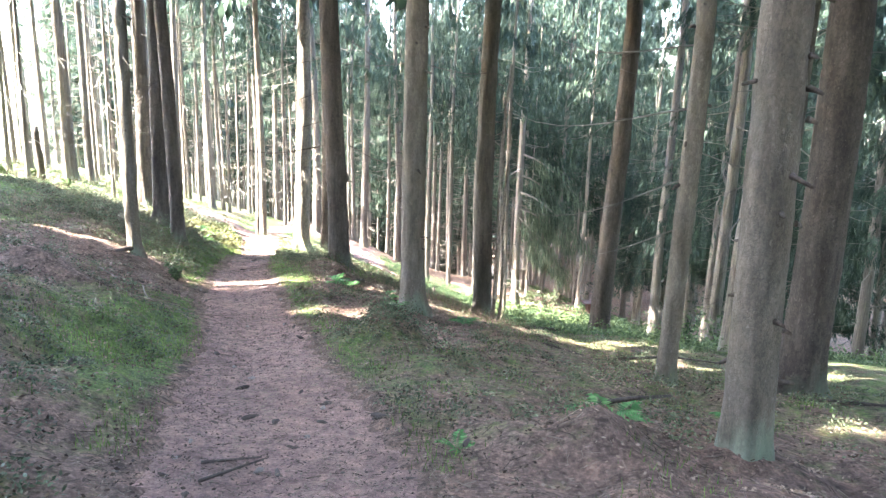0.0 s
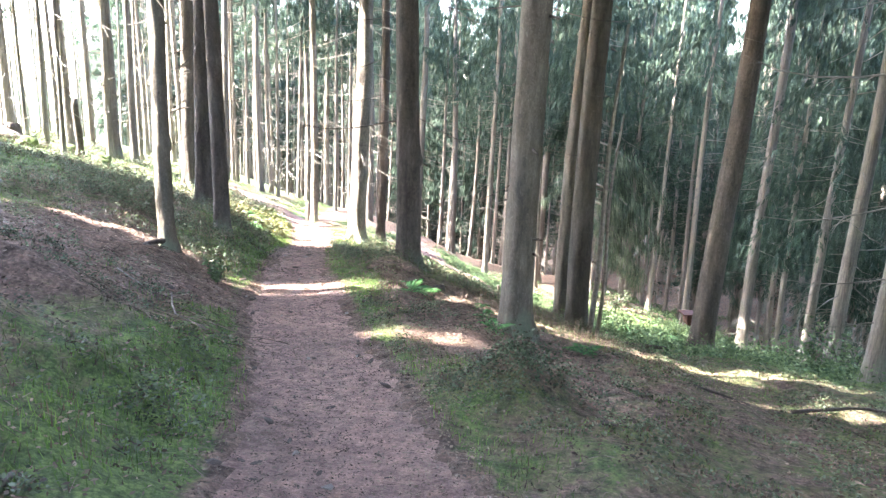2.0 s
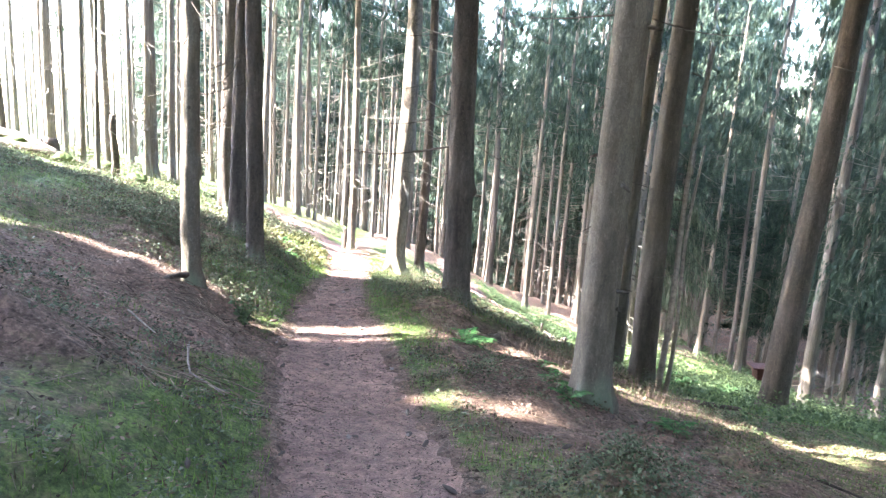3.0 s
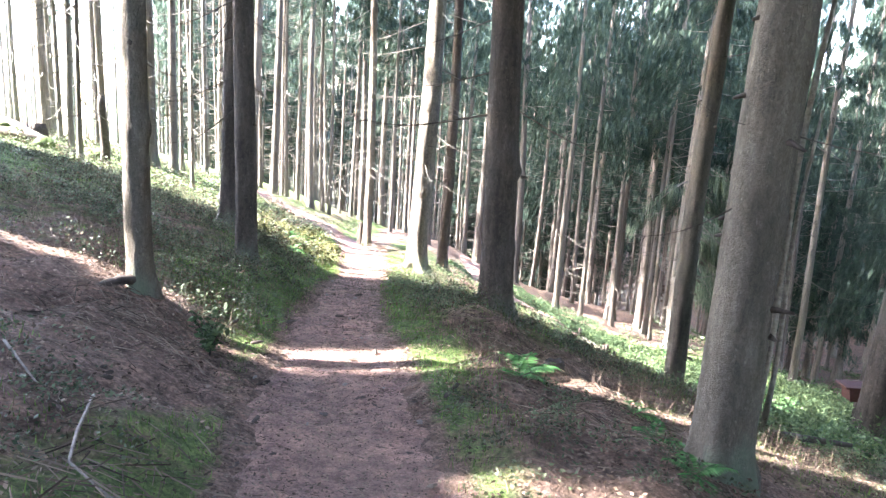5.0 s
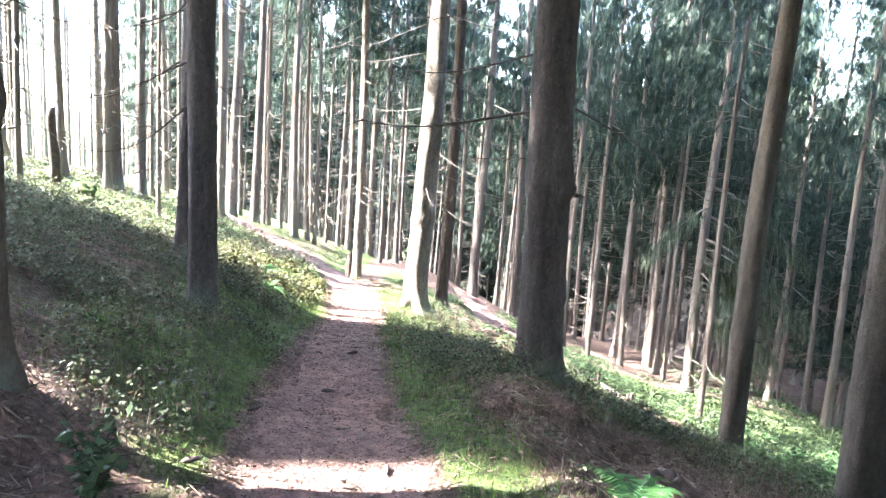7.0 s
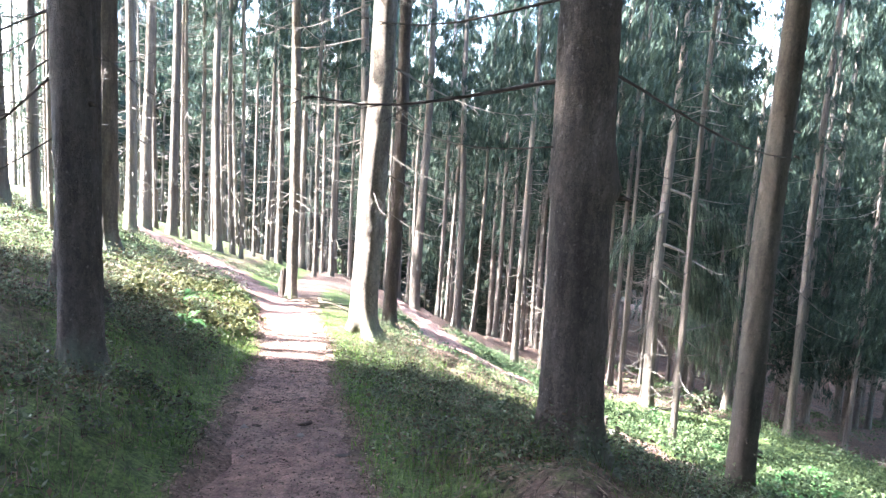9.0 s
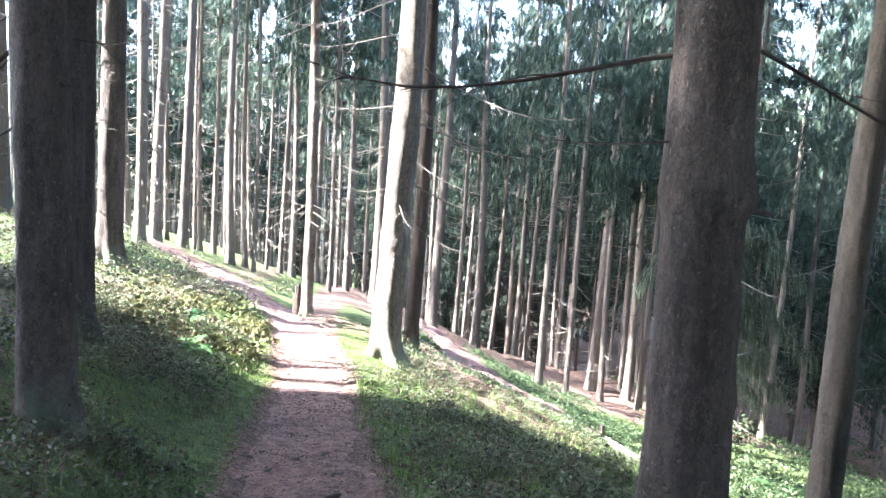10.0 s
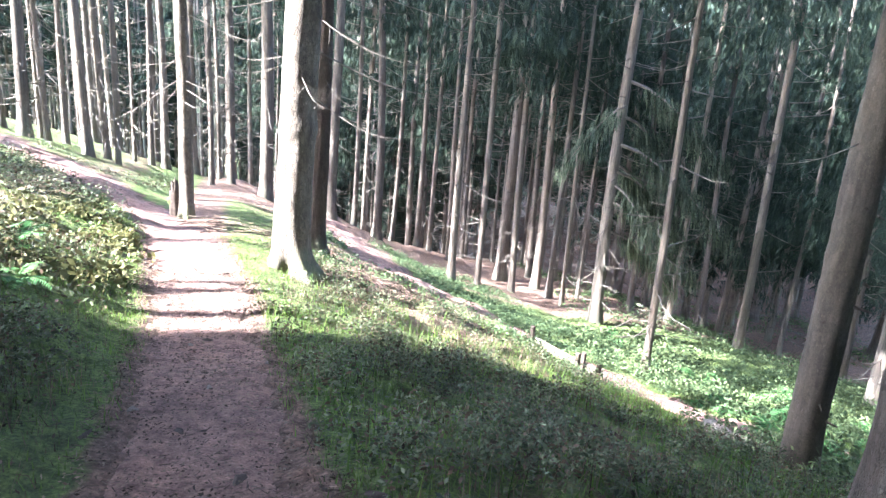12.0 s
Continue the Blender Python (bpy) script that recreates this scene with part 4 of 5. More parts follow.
def sticks(g, x, y, length, thick):
    """Fallen twigs: thin three-sided rods lying on the floor, as triangles."""
    n = len(x)
    L = length * g.uniform(.4, 1.6, n)
    az = g.random(n) * 6.283
    dx, dy = np.cos(az) * L / 2, np.sin(az) * L / 2
    th = thick * g.uniform(.6, 1.6, n)
    A = np.stack([x - dx, y - dy, lay(x - dx, y - dy) + .008], 1)
    B = np.stack([x + dx, y + dy, lay(x + dx, y + dy) + .008 + g.uniform(0, .25, n) * L * (g.random(n) < .3)], 1)
    s = np.stack([-np.sin(az) * th, np.cos(az) * th, np.zeros(n)], 1)
    u = np.stack([np.zeros(n), np.zeros(n), 1.7 * th], 1)
    return np.concatenate([np.stack([A - s, B - s * .6, B + u, A + u], 1), np.stack([A + u, B + u, B + s * .6, A + s], 1)])


def strewn(g, n, x0, x1, y0, y1, keep):
    x, y = g.uniform(x0, x1, n), g.uniform(y0, y1, n)
    ok = g.random(n) < keep(x, y)
    return x[ok], y[ok]


g2 = np.random.default_rng(41)
off_trail = lambda x, y: (trail_gap(x, y) > 0) * np.clip(1.15 - green(x, y) * 1.3, .1, 1)
cloud("twig_litter", sticks(g2, *strewn(g2, 26000, -9, 5, 1.5, 18, off_trail), .07, .0017), TWIGS, "pale and brown twigs strewn over the forest floor", "twigs")
cloud("twig_litter", sticks(g2, *strewn(g2, 420, -8, 7, 2, 17, off_trail), .2, .0022), TWIGS, "longer dead twigs lying on the forest floor", "twigs")
pile = lambda cx, cy, r: (lambda x, y: np.exp(-((x - cx) ** 2 + (y - cy) ** 2) / r ** 2))
cloud("brushwood", sticks(g2, *strewn(g2, 2600, -6.2, -3.6, 9.2, 11.4, pile(-4.85, 10.2, .5)), .15, .0026) + np.array([0, 0, .03]), TWIGS, "heap of pale dry twigs at the foot of a slim spruce", "twigs")
cloud("brushwood", sticks(g2, *strewn(g2, 1800, -5.2, -2.8, 6.4, 9.6, pile(-3.75, 8.1, .55)), .15, .003) + np.array([0, 0, .02]), TWIGS, "heap of broken pale twigs beside the trail", "twigs")
cloud("brushwood", sticks(g2, *strewn(g2, 2400, -2.4, .4, 9.2, 12.6, pile(-1.2, 10.9, .75)), .13, .0026) + np.array([0, 0, .02]), TWIGS, "needle litter and dry twigs on the knoll", "twigs")
cloud("brushwood", sticks(g2, *strewn(g2, 6500, -3.6, -.6, 11, 15.2, pile(-2.0, 12.7, 1.0)), .07, .0022) + np.array([0, 0, .008]), TWIGS, "brown needle litter and short twigs over the knoll", "twigs")
cloud("brushwood", sticks(g2, *strewn(g2, 5000, -6.4, -1, 22.6, 27.5, pile(-3.4, 24.6, 1.8)), .12, .004) + np.array([0, 0, .01]), TWIGS, "dry leaves and twigs on the bare slope below a big spruce", "twigs")
cloud("brushwood", sticks(g2, *strewn(g2, 1600, -7.4, -5.0, 23.2, 27.5, pile(-6.3, 26.3, .8)), .22, .0035) + np.array([0, 0, .06]), TWIGS, "brushwood heaped at the foot of slender spruces", "twigs")
cloud("needle_litter", sticks(g2, *strewn(g2, 40000, -7, 1, 1.5, 22, lambda x, y: (trail_gap(x, y) < .15) * 1.0), .035, .0016), TWIGS, "dry needles and bark crumbs on the trail", "litter")
cloud("needle_litter", leaves(np.stack([(q := strewn(g2, 9000, -7, 3, 1.5, 22, lambda x, y: (trail_gap(x, y) < .8) * .8))[0], q[1], lay(q[0], q[1]) + .012], 1), .014, g2, .12), TWIGS, "small bark flakes and cone scales on the trail", "litter")

cloud("needle_litter", leaves(np.stack([(q := strewn(g2, 150000, -7, 1.5, 1.5, 22, lambda x, y: (trail_gap(x, y) < .12) * 1.0))[0], q[1], lay(q[0], q[1]) + .01], 1), .0095, g2, .15), TWIGS, "fallen needles and crumbled bark on the trail", "litter")
cloud("needle_litter", leaves(np.stack([(q := strewn(g2, 60000, -8, 4, 2, 16, off_trail))[0], q[1], lay(q[0], q[1]) + .012], 1), .016, g2, .2), TWIGS, "brown needles and dead leaves on the forest floor", "litter")


def lump_mesh(name, seed, sx, sy, sz, material, detail=2, rough=.3, smooth=True):
    bm = bmesh.new()
    bmesh.ops.create_icosphere(bm, subdivisions=detail, radius=1)
    off = Vector((seed * 3.1, seed * 1.7, 0))
    for v in bm.verts:
        k = 1 + rough * noise.noise(v.co * 1.4 + off) + rough * .5 * noise.noise(v.co * 3.6 + off)
        v.co = Vector((v.co.x * sx * k, v.co.y * sy * k, v.co.z * sz * k))
    me = bpy.data.meshes.new(name)
    bm.to_mesh(me)
    bm.free()
    me.materials.append(material)
    me.polygons.foreach_set("use_smooth", [smooth] * len(me.polygons))
    return me


PEBBLES = [lump_mesh("stone", 60 + k, 1, .8 - .05 * k, .5, STONE, 1, .8, False) for k in range(5)]
g3 = np.random.default_rng(51)
sx, sy = strewn(g3, 900, -7, 1, 2.0, 23, lambda x, y: (trail_gap(x, y) < -.02) * (.2 + .45 * np.exp(-((y - 11.3) / .8) ** 2) + .3 * (y > 19)))
for x, y in zip(sx, sy):
    st = new("stone", PEBBLES[int(g3.integers(0, 5))])
    r = g3.uniform(.012, .032)
    st.matrix_basis = Matrix.Translation((x, y, z_at(x, y) + r * .25)) @ Matrix.Rotation(g3.uniform(0, 6.28), 4, "Z") @ Matrix.Scale(r, 4)
    tagged(st, "small grey-brown stone lying on the earth trail", "stone", "stones on the trail")


def cone_mesh():
    pts = [(0, 0, 0), (.02, 0, 0), (.05, 0, 0), (.085, 0, 0), (.11, 0, 0)]
    v, f = tube(pts, [.008, .016, .018, .013, .004], 8)
    v = v * (1 + .12 * np.sin(np.arange(len(v)) * 2.4))[:, None]
    return mesh_of("spruce_cone", v, f, DARK_DEAD)


CONE = cone_mesh()
sx, sy = strewn(g3, 420, -6, 2, 2.2, 16, lambda x, y: (trail_gap(x, y) < 1.2) * .22)
for x, y in zip(sx, sy):
    c = new("spruce_cone", CONE)
    c.matrix_basis = pose(x, y, z_at(x, y) + .018, 0, g3.uniform(-6, 6), g3.uniform(0, 360))
    tagged(c, "brown spruce cone lying on the needle-strewn ground", "cone", "cones on the ground")


CHIPS = [lump_mesh("bark_chip", 90 + k, 1, .5 - .07 * k, .16, DARK_DEAD, 1, 1.1, False) for k in range(4)]
sx, sy = strewn(g3, 1900, -7, 1, 2.0, 22, lambda x, y: (trail_gap(x, y) < .1) * .75)
for x, y in zip(sx, sy):
    c = new("bark_chip", CHIPS[int(g3.integers(0, 4))])
    r = .014 + .04 * g3.random() ** 2
    c.matrix_basis = Matrix.Translation((x, y, z_at(x, y) + r * .12)) @ Matrix.Rotation(g3.uniform(0, 6.28), 4, "Z") @ Matrix.Scale(r, 4)
    tagged(c, "dark flake of bark lying on the earth trail", "bark", "bark chips on the trail")


# ---- single plants and dead wood ----
def frond_mesh(seed, length, material):
    """One fern frond along +x: a bent rib with rows of tapering leaflets."""
    g = np.random.default_rng(seed)
    s = np.linspace(.12, 1, 15)
    quads = []
    for q in s:
        bx, bz = q * length * .86, length * (.62 * q - .55 * q * q)
        ll = length * .30 * math.sin(min(q * 1.25, 1) * math.pi * .86) + .01
        for sd in (-1, 1):
            w = length * .035
            quads.append([(bx - w, 0, bz), (bx + w * .2, sd * ll * .5, bz - .02 * length), (bx + ll * .4, sd * ll, bz - .06 * length + g.uniform(-.02, .02)), (bx + w, sd * .25 * ll, bz)])
    k = np.linspace(0, 1, 7)
    rv, rf = tube(np.stack([k * length * .86, 0 * k, length * (.62 * k - .55 * k * k)], 1), .006 * (1.2 - k), 4)
    Q = np.array(quads).reshape(-1, 3)
    V = np.concatenate([Q, rv])
    F = np.arange(len(Q)).reshape(-1, 4).tolist() + [tuple(i + len(Q) for i in f) for f in rf]
    return mesh_of("frond", V, F, material, False)


FRONDS = [frond_mesh(70 + k, 1.0, FERN) for k in range(4)]


def fern(x, y, size, count, seed, label="bright green fern with arching fronds on the forest floor"):
    g = np.random.default_rng(seed)
    f = new("fern")
    f.matrix_basis = pose(x, y, z_at(x, y))
    tagged(f, label, "fern", "ferns beside the trail")
    for k in range(count):
        part("frond", FRONDS[k % 4], f, pose(0, 0, 0, 0, g.uniform(-25, 12), 360 * k / count + g.uniform(-25, 25)) @ Matrix.Scale(size * g.uniform(.7, 1.1), 4))


fern(-1.78, 11.75, .42, 7, 1, "bright green fern at the top of the knoll")
fern(-1.88, 11.2, .34, 6, 2)
fern(-.72, 9.75, .28, 6, 3, "green fern at the foot of a broad spruce")
fern(-.85, 10.4, .26, 5, 4)
fern(1.35, 4.6, .42, 5, 5, "drooping green fern among dead twigs")
fern(1.15, 4.25, .36, 5, 6)
fern(.1, 3.7, .18, 4, 7, "small pale green fern beside the trail")
fern(.35, 9.9, .36, 6, 8)
fern(-.95, 10.9, .3, 5, 9)
fern(-6.9, 18.9, .36, 6, 10, "pale fern on the sunny bank")
fern(-7.6, 20.3, .42, 7, 11, "pale fern on the sunny bank")
fern(2.3, 4.6, .3, 5, 12)
for k, (fx, fy) in enumerate([(2.6, 21.5), (3.6, 22.6), (3.0, 24.0), (4.9, 23.4), (5.8, 25.6), (4.2, 26.4), (6.6, 23.8), (2.9, 28.8), (3.2, 20.6)]):
    fern(fx, fy, .7, 8, 20 + k, "light green bracken in the sunlit hollow")


def sapling(x, y, height, seed, label, material=BILBERRY, size=.035):
    """A small leafy shrub: thin stems and rounded leaves."""
    g = np.random.default_rng(seed)
    s = new("shrub")
    s.matrix_basis = pose(x, y, z_at(x, y))
    tagged(s, label, "shrub")
    pts = []
    for k in range(5):
        az, ln = g.random() * 6.283, height * g.uniform(.7, 1.1)
        q = np.linspace(0, 1, 6)
        p = np.stack([math.cos(az) * ln * .45 * q ** 1.5, math.sin(az) * ln * .45 * q ** 1.5, ln * q], 1)
        part("stem", mesh_of("stem", *tube(p, .006 * (1.3 - q), 4), DARK_DEAD), s)
        for _ in range(26):
            u = g.uniform(.25, 1)
            pts.append([np.interp(u, q, p[:, i]) + g.normal() * height * .1 for i in range(3)])
    L = leaves(np.array(pts), size, g, .6)
    part("foliage", mesh_of("foliage", L.reshape(-1, 3), np.arange(len(L) * 4).reshape(-1, 4), material, False), s)


sapling(-4.4, 10.55, .3, 1, "small bright green seedling at the trail's edge", HERB, .035)
sapling(-4.3, 10.4, .22, 2, "small bright green seedling at the trail's edge", HERB, .03)
sapling(5.4, 31.5, 1.0, 3, "pale-leaved bush below the lower trail", BILBERRY, .07)
sapling(5.0, 30.8, .8, 4, "pale-leaved bush below the lower trail", BILBERRY, .07)
for k, (bx, by) in enumerate([(6.8, 17.6), (8.0, 18.4), (9.2, 20.6), (7.4, 21.0), (10.4, 22.3)]):
    sapling(bx, by, 1.1, 10 + k, "young leafy bush among the trunks in the hollow", HERB, .06)


def mound(x, y, r, h, seed, label, material=MOSS):
    m = new("moss_mound", lump_mesh("moss_mound", seed, r, r * .85, h, material, 3, .35))
    m.matrix_basis = pose(x, y, z_at(x, y) - h * .15)
    return tagged(m, label, "mound")


mound(-2.62, 14.35, .17, .1, 9, "bright green moss cushion at a spruce's foot")
cloud("bilberry_bushes", clumps(g1, -1.1, 0, 6.5, 7.6, 60, lambda x, y: np.exp(-((x + .55) ** 2 + (y - 7.05) ** 2) / .12), 60, .16, .3, .014), BILBERRY, "bilberry sprigs growing on a mossy hummock")


def rotten_stump(x, y, r, h, seed, label):
    """A broken, hollow-topped stump with splintered rim."""
    g = np.random.default_rng(seed)
    s = new("tree_stump")
    s.matrix_basis = pose(x, y, z_at(x, y) - .06)
    tagged(s, label, "stump")
    n = 16
    a = np.arange(n) / n * 6.283
    V, F = [], []
    levels = [(-.15, 1.5), (.0, 1.35), (.12, 1.08), (.5, .96), (.8, .93)]
    top = h * g.uniform(.75, 1.2, n)
    for q, w in levels:
        V += [(r * w * (1 + .12 * math.sin(4 * t + seed)) * math.cos(t), r * w * (1 + .12 * math.sin(4 * t + seed)) * math.sin(t), q * h) for t in a]
    V += [(r * .9 * math.cos(t), r * .9 * math.sin(t), top[i]) for i, t in enumerate(a)]
    V += [(r * .62 * math.cos(t), r * .62 * math.sin(t), top[i] * .85) for i, t in enumerate(a)]
    V += [(r * .5 * math.cos(t), r * .5 * math.sin(t), h * .45) for t in a]
    rows = len(levels) + 3
    for k in range(rows - 1):
        F += [(k * n + j, k * n + (j + 1) % n, (k + 1) * n + (j + 1) % n, (k + 1) * n + j) for j in range(n)]
    F.append(tuple((rows - 1) * n + j for j in range(n)))
    part("stump_wood", mesh_of("stump_wood", V, F, DARK_DEAD), s)
    me = lump_mesh("moss_cap", seed, r * .95, r * .7, h * .22, MOSS, 2, .4)
    part("moss_cap", me, s, Matrix.Translation((-r * .5, 0, h * .5)))


rotten_stump(-1.55, 12.05, .1, .12, 3, "dark rotten stump half buried in the knoll")
rotten_stump(6.2, 20.6, .25, .4, 4, "dark old stump among herbs in the hollow")
rotten_stump(-16.9, 24.0, .3, .6, 5, "old stump on the upper bank")
rotten_stump(-7.75, 27.45, .1, .75, 6, "short broken stump leaning at a slender spruce")


def snag(x, y, r, h, seed, label):
    s = new("dead_snag")
    s.matrix_basis = pose(x, y, z_at(x, y) - .1, 2, 3, 0)
    tagged(s, label, "dead tree")
    q = np.linspace(0, 1, 9)
    part("trunk", mesh_of("trunk", *tube(np.stack([.04 * np.sin(q * 5), .03 * np.cos(q * 4), q * h], 1), r * (1.15 - .35 * q + .1 * np.sin(q * 17)), 9), DARK_DEAD), s)
    for k in range(4):
        part("branch", BARE_DARK[k], s, pose(0, 0, h * (.45 + .13 * k), 0, 15, 80 * k) @ Matrix.Scale(.35, 4))


snag(-13.6, 22.4, .11, 1.9, 1, "broken dead stem standing on the sunny bank")


def fallen(points, r, seed, label, name="fallen_branch", material=None, twigs=4):
    """A branch or log lying on the floor."""
    g = np.random.default_rng(seed)
    P = np.array([(x, y, z_at(x, y) + dz) for x, y, dz in points], float)
    s = np.linspace(0, 1, len(P))
    q = np.linspace(0, 1, 10)
    pts = np.stack([np.interp(q, s, P[:, i]) for i in range(3)], 1)
    o = pts[0].copy()
    ob = new(name)
    ob.matrix_basis = Matrix.Translation(o)
    tagged(ob, label, "branch" if r < .05 else "log")
    mat = material or DEAD
    part("stem", mesh_of("stem", *tube(pts - o, r * (1.15 - .6 * q) * (1 + .08 * np.sin(q * 23)), 8), mat), ob)
    pool = BARE if mat is DEAD else BARE_DARK
    for k in range(twigs):
        u = g.uniform(.2, .95)
        b = np.array([np.interp(u, q, pts[:, i]) for i in range(3)]) - o
        part("twig", pool[k % 7], ob, Matrix.Translation(b) @ pose(0, 0, 0, 0, g.uniform(-40, 5), g.uniform(0, 360)) @ Matrix.Scale(g.uniform(.2, .5), 4))


fallen([(.85, 4.4, .03), (1.5, 5.1, .05), (2.25, 6.0, .06)], .024, 1, "dead branch lying across twigs under the spruces", material=DARK_DEAD, twigs=6)
fallen([(-1.35, 3.35, .015), (-1.05, 3.5, .015)], .009, 2, "thin dark stick on the trail", material=DARK_DEAD, twigs=1)
fallen([(-1.25, 3.05, .015), (-1.02, 3.45, .02)], .009, 3, "thin dark stick on the trail", material=DARK_DEAD, twigs=0)
fallen([(-4.1, 8.75, .04), (-3.9, 8.35, .06), (-3.75, 8.1, .05), (-3.4, 7.95, .03)], .009, 4, "crooked pale branch on the brown bank", twigs=3)
fallen([(-4.75, 8.9, .05), (-4.3, 8.6, .04)], .008, 5, "pale stick on the brown bank", twigs=2)
fallen([(2.6, 9.4, .1), (3.6, 9.9, .25), (4.6, 10.2, .1)], .02, 7, "brown fallen branch under the spruces", material=DARK_DEAD, twigs=6)
fallen([(3.8, 7.0, .03), (5.2, 7.0, .06), (6.4, 6.8, .1)], .022, 8, "brown dead branch lying beside a massive spruce", material=DARK_DEAD, twigs=6)
fallen([(.6, 10.6, .02), (1.5, 9.9, .02), (2.4, 9.5, .02)], .018, 9, "thin dark branch on the slope", material=DARK_DEAD, twigs=4)
fallen([(1.5, 21.6, .05), (1.35, 20.8, .06), (1.5, 20.1, .05)], .12, 10, "grey weathered log lying in the grass below the slope", "fallen_log", DEAD, 0)
fallen([(1.6, 15.3, .05), (2.9, 15.4, .06)], .06, 11, "dark rotten log at the foot of the slope", "fallen_log", DARK_DEAD, 1)
fallen([(-19.5, 24.6, .3), (-17.4, 23.6, .45), (-15.6, 22.8, .2)], .14, 12, "dark fallen log on the upper bank", "fallen_log", DARK_DEAD, 4)
fallen([(-16.8, 21.5, .1), (-15.0, 21.4, .3), (-14.0, 21.9, .1)], .12, 13, "mossy fallen log on the upper bank", "fallen_log", DARK_DEAD, 4)
fallen([(-5.15, 10.76, .1), (-5.22, 10.66, .06), (-5.3, 10.56, .0), (-5.36, 10.46, -.06)], .045, 14, "dark mossy surface root reaching from a slim spruce", "tree_root", DARK_DEAD, 0)
fallen([(-8.6, 20.2, .05), (-9.6, 21.6, .1), (-10.6, 22.4, .1)], .03, 15, "dead branch on the sunny bank", twigs=5)
for k, (bx, by, br) in enumerate([(-16.2, 22.4, .4), (-14.4, 21.2, .35), (-17.8, 23.4, .5), (-15.5, 24.6, .4), (-13.2, 22.9, .3), (-12.3, 21.6, .25)]):
    b = new("boulder", lump_mesh("boulder", 80 + k, br, br * .8, br * .65, MOSS, 3, .55))
    b.matrix_basis = pose(bx, by, z_at(bx, by) + br * .1)
    tagged(b, "mossy boulder among roots on the upper bank", "boulder", "boulders on the bank")


# ---- hanging boughs low on two valley spruces ----
def hanging_bough(seed, length):
    g = np.random.default_rng(seed)
    out = np.array([1.0, 0, 0])
    Q = sprays(g, np.zeros(3), out, length, .75, 620, .26, 1.2)
    Q[:, 2, 2] -= g.uniform(.02, .25, len(Q))
    s = np.linspace(0, 1, 7)
    wv, wf = tube(np.stack([s * length, 0 * s, -.75 * length * s ** 1.5], 1), .03 * (1.1 - s), 5)
    return mesh_of("bough", Q.reshape(-1, 3), np.arange(len(Q) * 4).reshape(-1, 4), NEEDLES_GREY, False), mesh_of("bough_wood", wv, wf, DEAD)


BOUGHS = [hanging_bough(300 + k, 2.0) for k in range(3)]


def weeping(x, y, dia, hangs, label):
    t = spruce(x, y, dia, "high", True, label)
    inv = t.matrix_basis.to_euler().z
    for k, (z, az, ln) in enumerate(hangs):
        m = Matrix.Rotation(-inv, 4, "Z") @ pose(0, 0, z, 0, 0, az) @ Matrix.Scale(ln / 2, 4)
        b = part("bough_wood", BOUGHS[k % 3][1], t, m)
        part("bough", BOUGHS[k % 3][0], b)


weeping(3.6, 31.8, .42, [(5.6, -20, 3.4), (4.8, 15, 3.0), (3.9, -30, 2.7), (3.0, 0, 2.5), (6.4, 25, 3.2), (6.7, -150, 2.4), (7.4, -10, 3.2), (5.0, 40, 2.6), (4.4, -70, 2.4)], "spruce with grey-green boughs hanging low over the hollow")


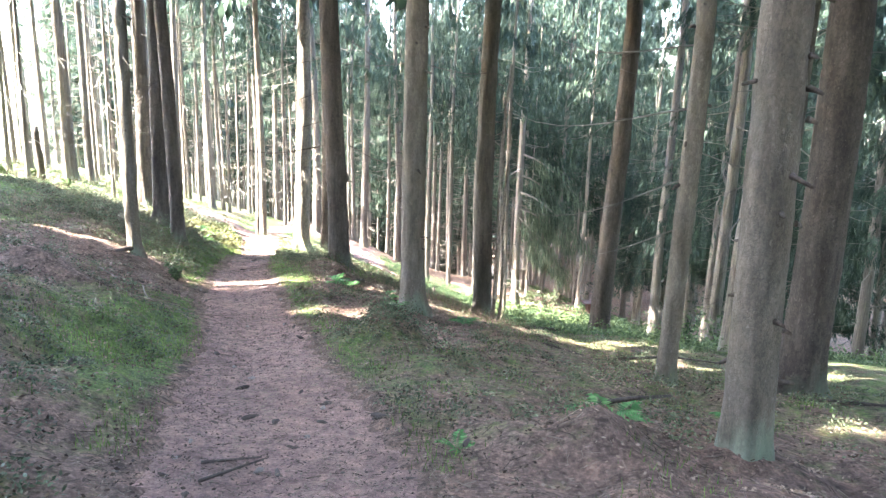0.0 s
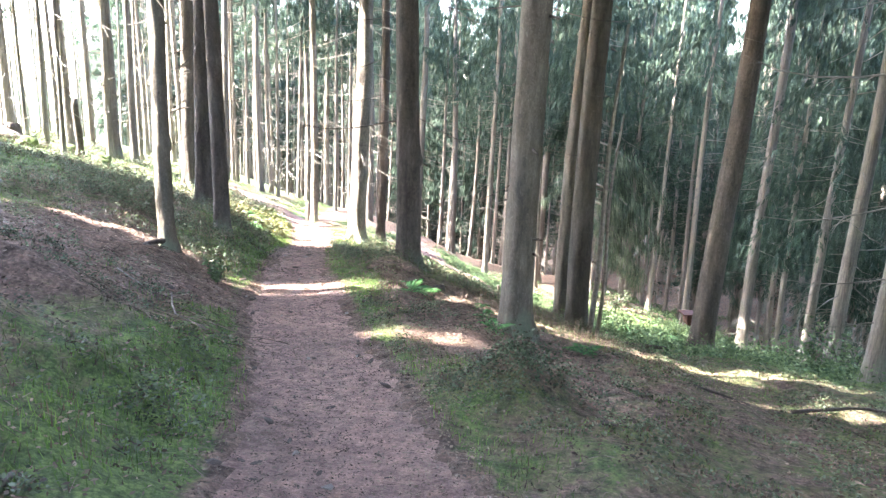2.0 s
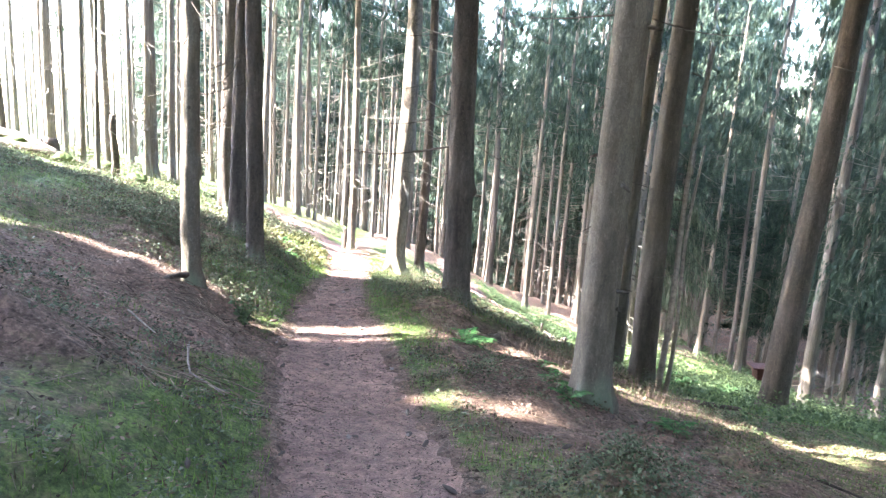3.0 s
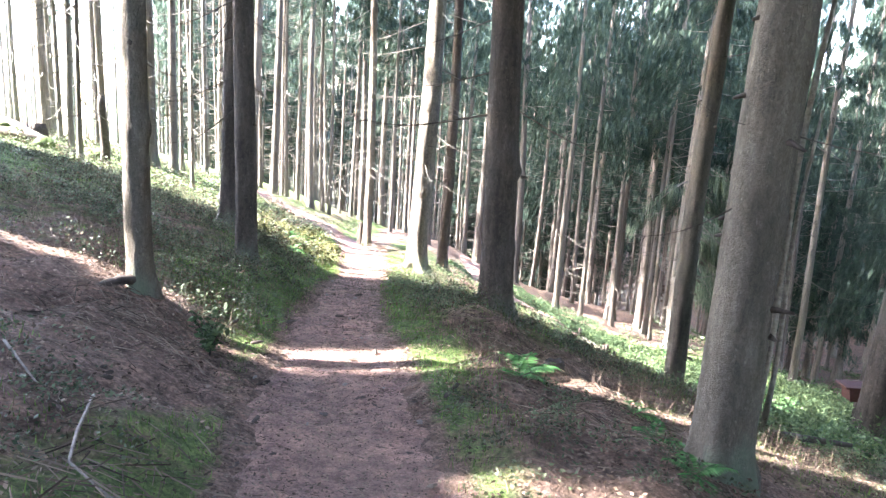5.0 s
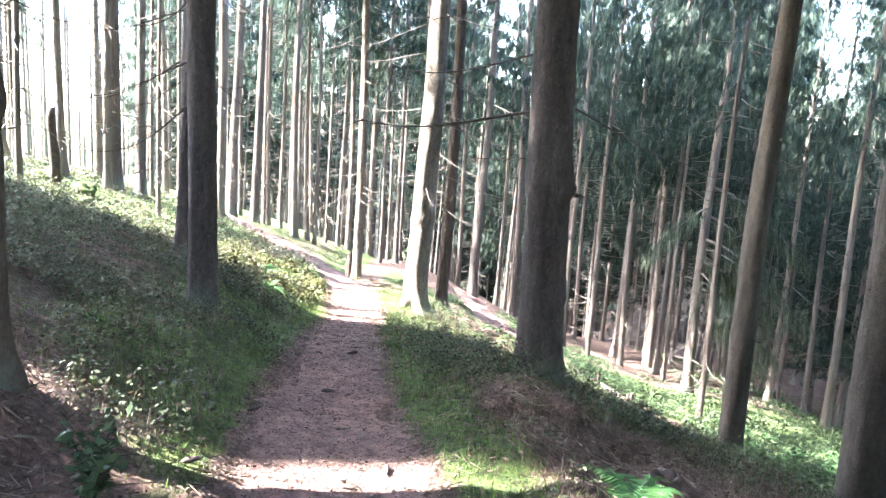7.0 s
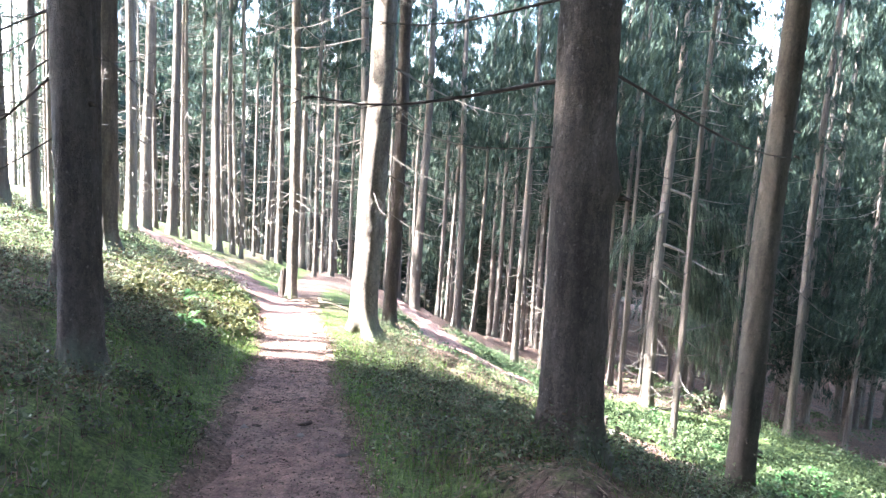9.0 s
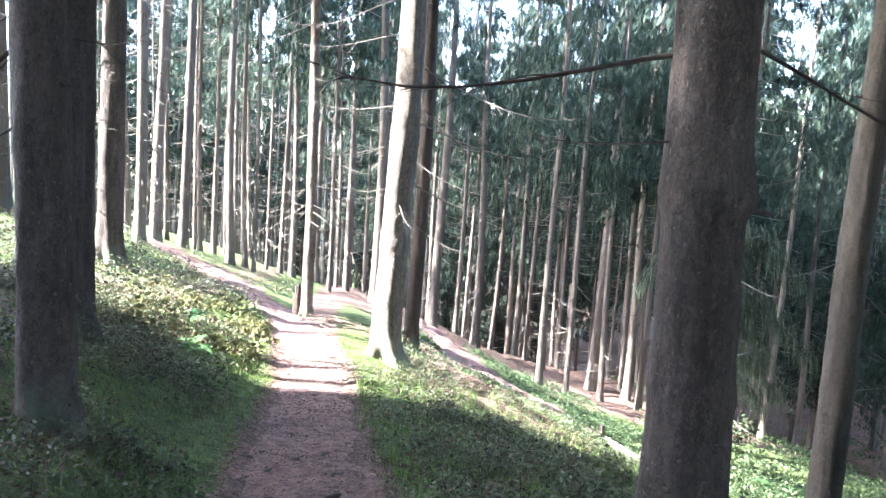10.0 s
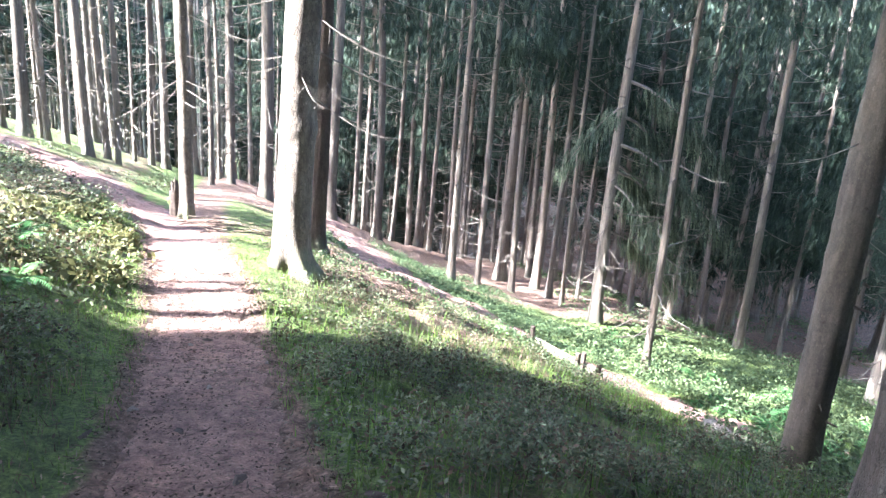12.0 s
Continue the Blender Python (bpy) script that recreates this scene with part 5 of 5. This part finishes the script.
# ---- things made by people ----
def revetment(x0, y0, x1, y1, label):
    """A plank on edge held by two posts."""
    ob = new("plank_revetment")
    zz = (z_at(x0, y0) + z_at(x1, y1)) / 2
    ln = math.hypot(x1 - x0, y1 - y0)
    fall = math.degrees(math.atan2(z_at(x0, y0) - z_at(x1, y1), ln))
    ob.matrix_basis = pose((x0 + x1) / 2, (y0 + y1) / 2, zz, 0, fall, math.degrees(math.atan2(y1 - y0, x1 - x0)))
    tagged(ob, label, "retaining board")

    def board(name, sx, sy, sz, at, mat):
        bm = bmesh.new()
        bmesh.ops.create_cube(bm, size=1)
        bmesh.ops.scale(bm, vec=(sx, sy, sz), verts=bm.verts)
        bmesh.ops.bevel(bm, geom=bm.edges, offset=.006, segments=1, affect="EDGES")
        me = bpy.data.meshes.new(name)
        bm.to_mesh(me)
        bm.free()
        me.materials.append(mat)
        part(name, me, ob, Matrix.Translation(at))
    board("plank", ln, .045, .16, (0, 0, .08), PLANK)
    board("post", .08, .07, .6, (-ln / 2 + .03, -.06, .1), DARK_DEAD)
    board("post", .08, .07, .5, (ln / 2 - .05, -.06, .08), DARK_DEAD)


revetment(-.28, 25.45, .4, 24.35, "weathered grey plank on edge with dark posts beside the lower trail")
# short added plank standing in for the dark shadow line past the first
revetment(.43, 24.28, .66, 23.88, "weathered grey plank on edge with dark posts beside the lower trail")


def slab(name, sx, sy, sz, at, parent, mat, taper=1.0):
    """A sawn board with eased edges, narrower below where it tapers."""
    bm = bmesh.new()
    bmesh.ops.create_cube(bm, size=1)
    bmesh.ops.scale(bm, vec=(sx, sy, sz), verts=bm.verts)
    for v in bm.verts:
        if v.co.z < 0:
            v.co.x *= taper
    bmesh.ops.bevel(bm, geom=bm.edges, offset=.006, segments=2, affect="EDGES")
    me = bpy.data.meshes.new(name)
    bm.to_mesh(me)
    bm.free()
    me.materials.append(mat)
    part(name, me, parent, Matrix.Translation(at))


def post_box(x, y, top, turn):
    """A small wooden box with an overhanging lid on a post."""
    ob = new("wooden_box")
    ground_z = z_at(x, y)
    ob.matrix_basis = pose(x, y, ground_z, 0, 0, turn)
    tagged(ob, "dark red-brown wooden box with a flat lid on a post", "box")
    h = top - ground_z
    slab("lid", .78, .4, .035, (0, 0, h - .018), ob, RED_WOOD)
    slab("box_body", .58, .3, .26, (0, 0, h - .166), ob, RED_WOOD, .84)
    slab("post", .1, .1, h - .2, (0, 0, (h - .3) / 2 - .05), ob, DARK_DEAD)


post_box(4.52, 18.8, -4.07, 6)
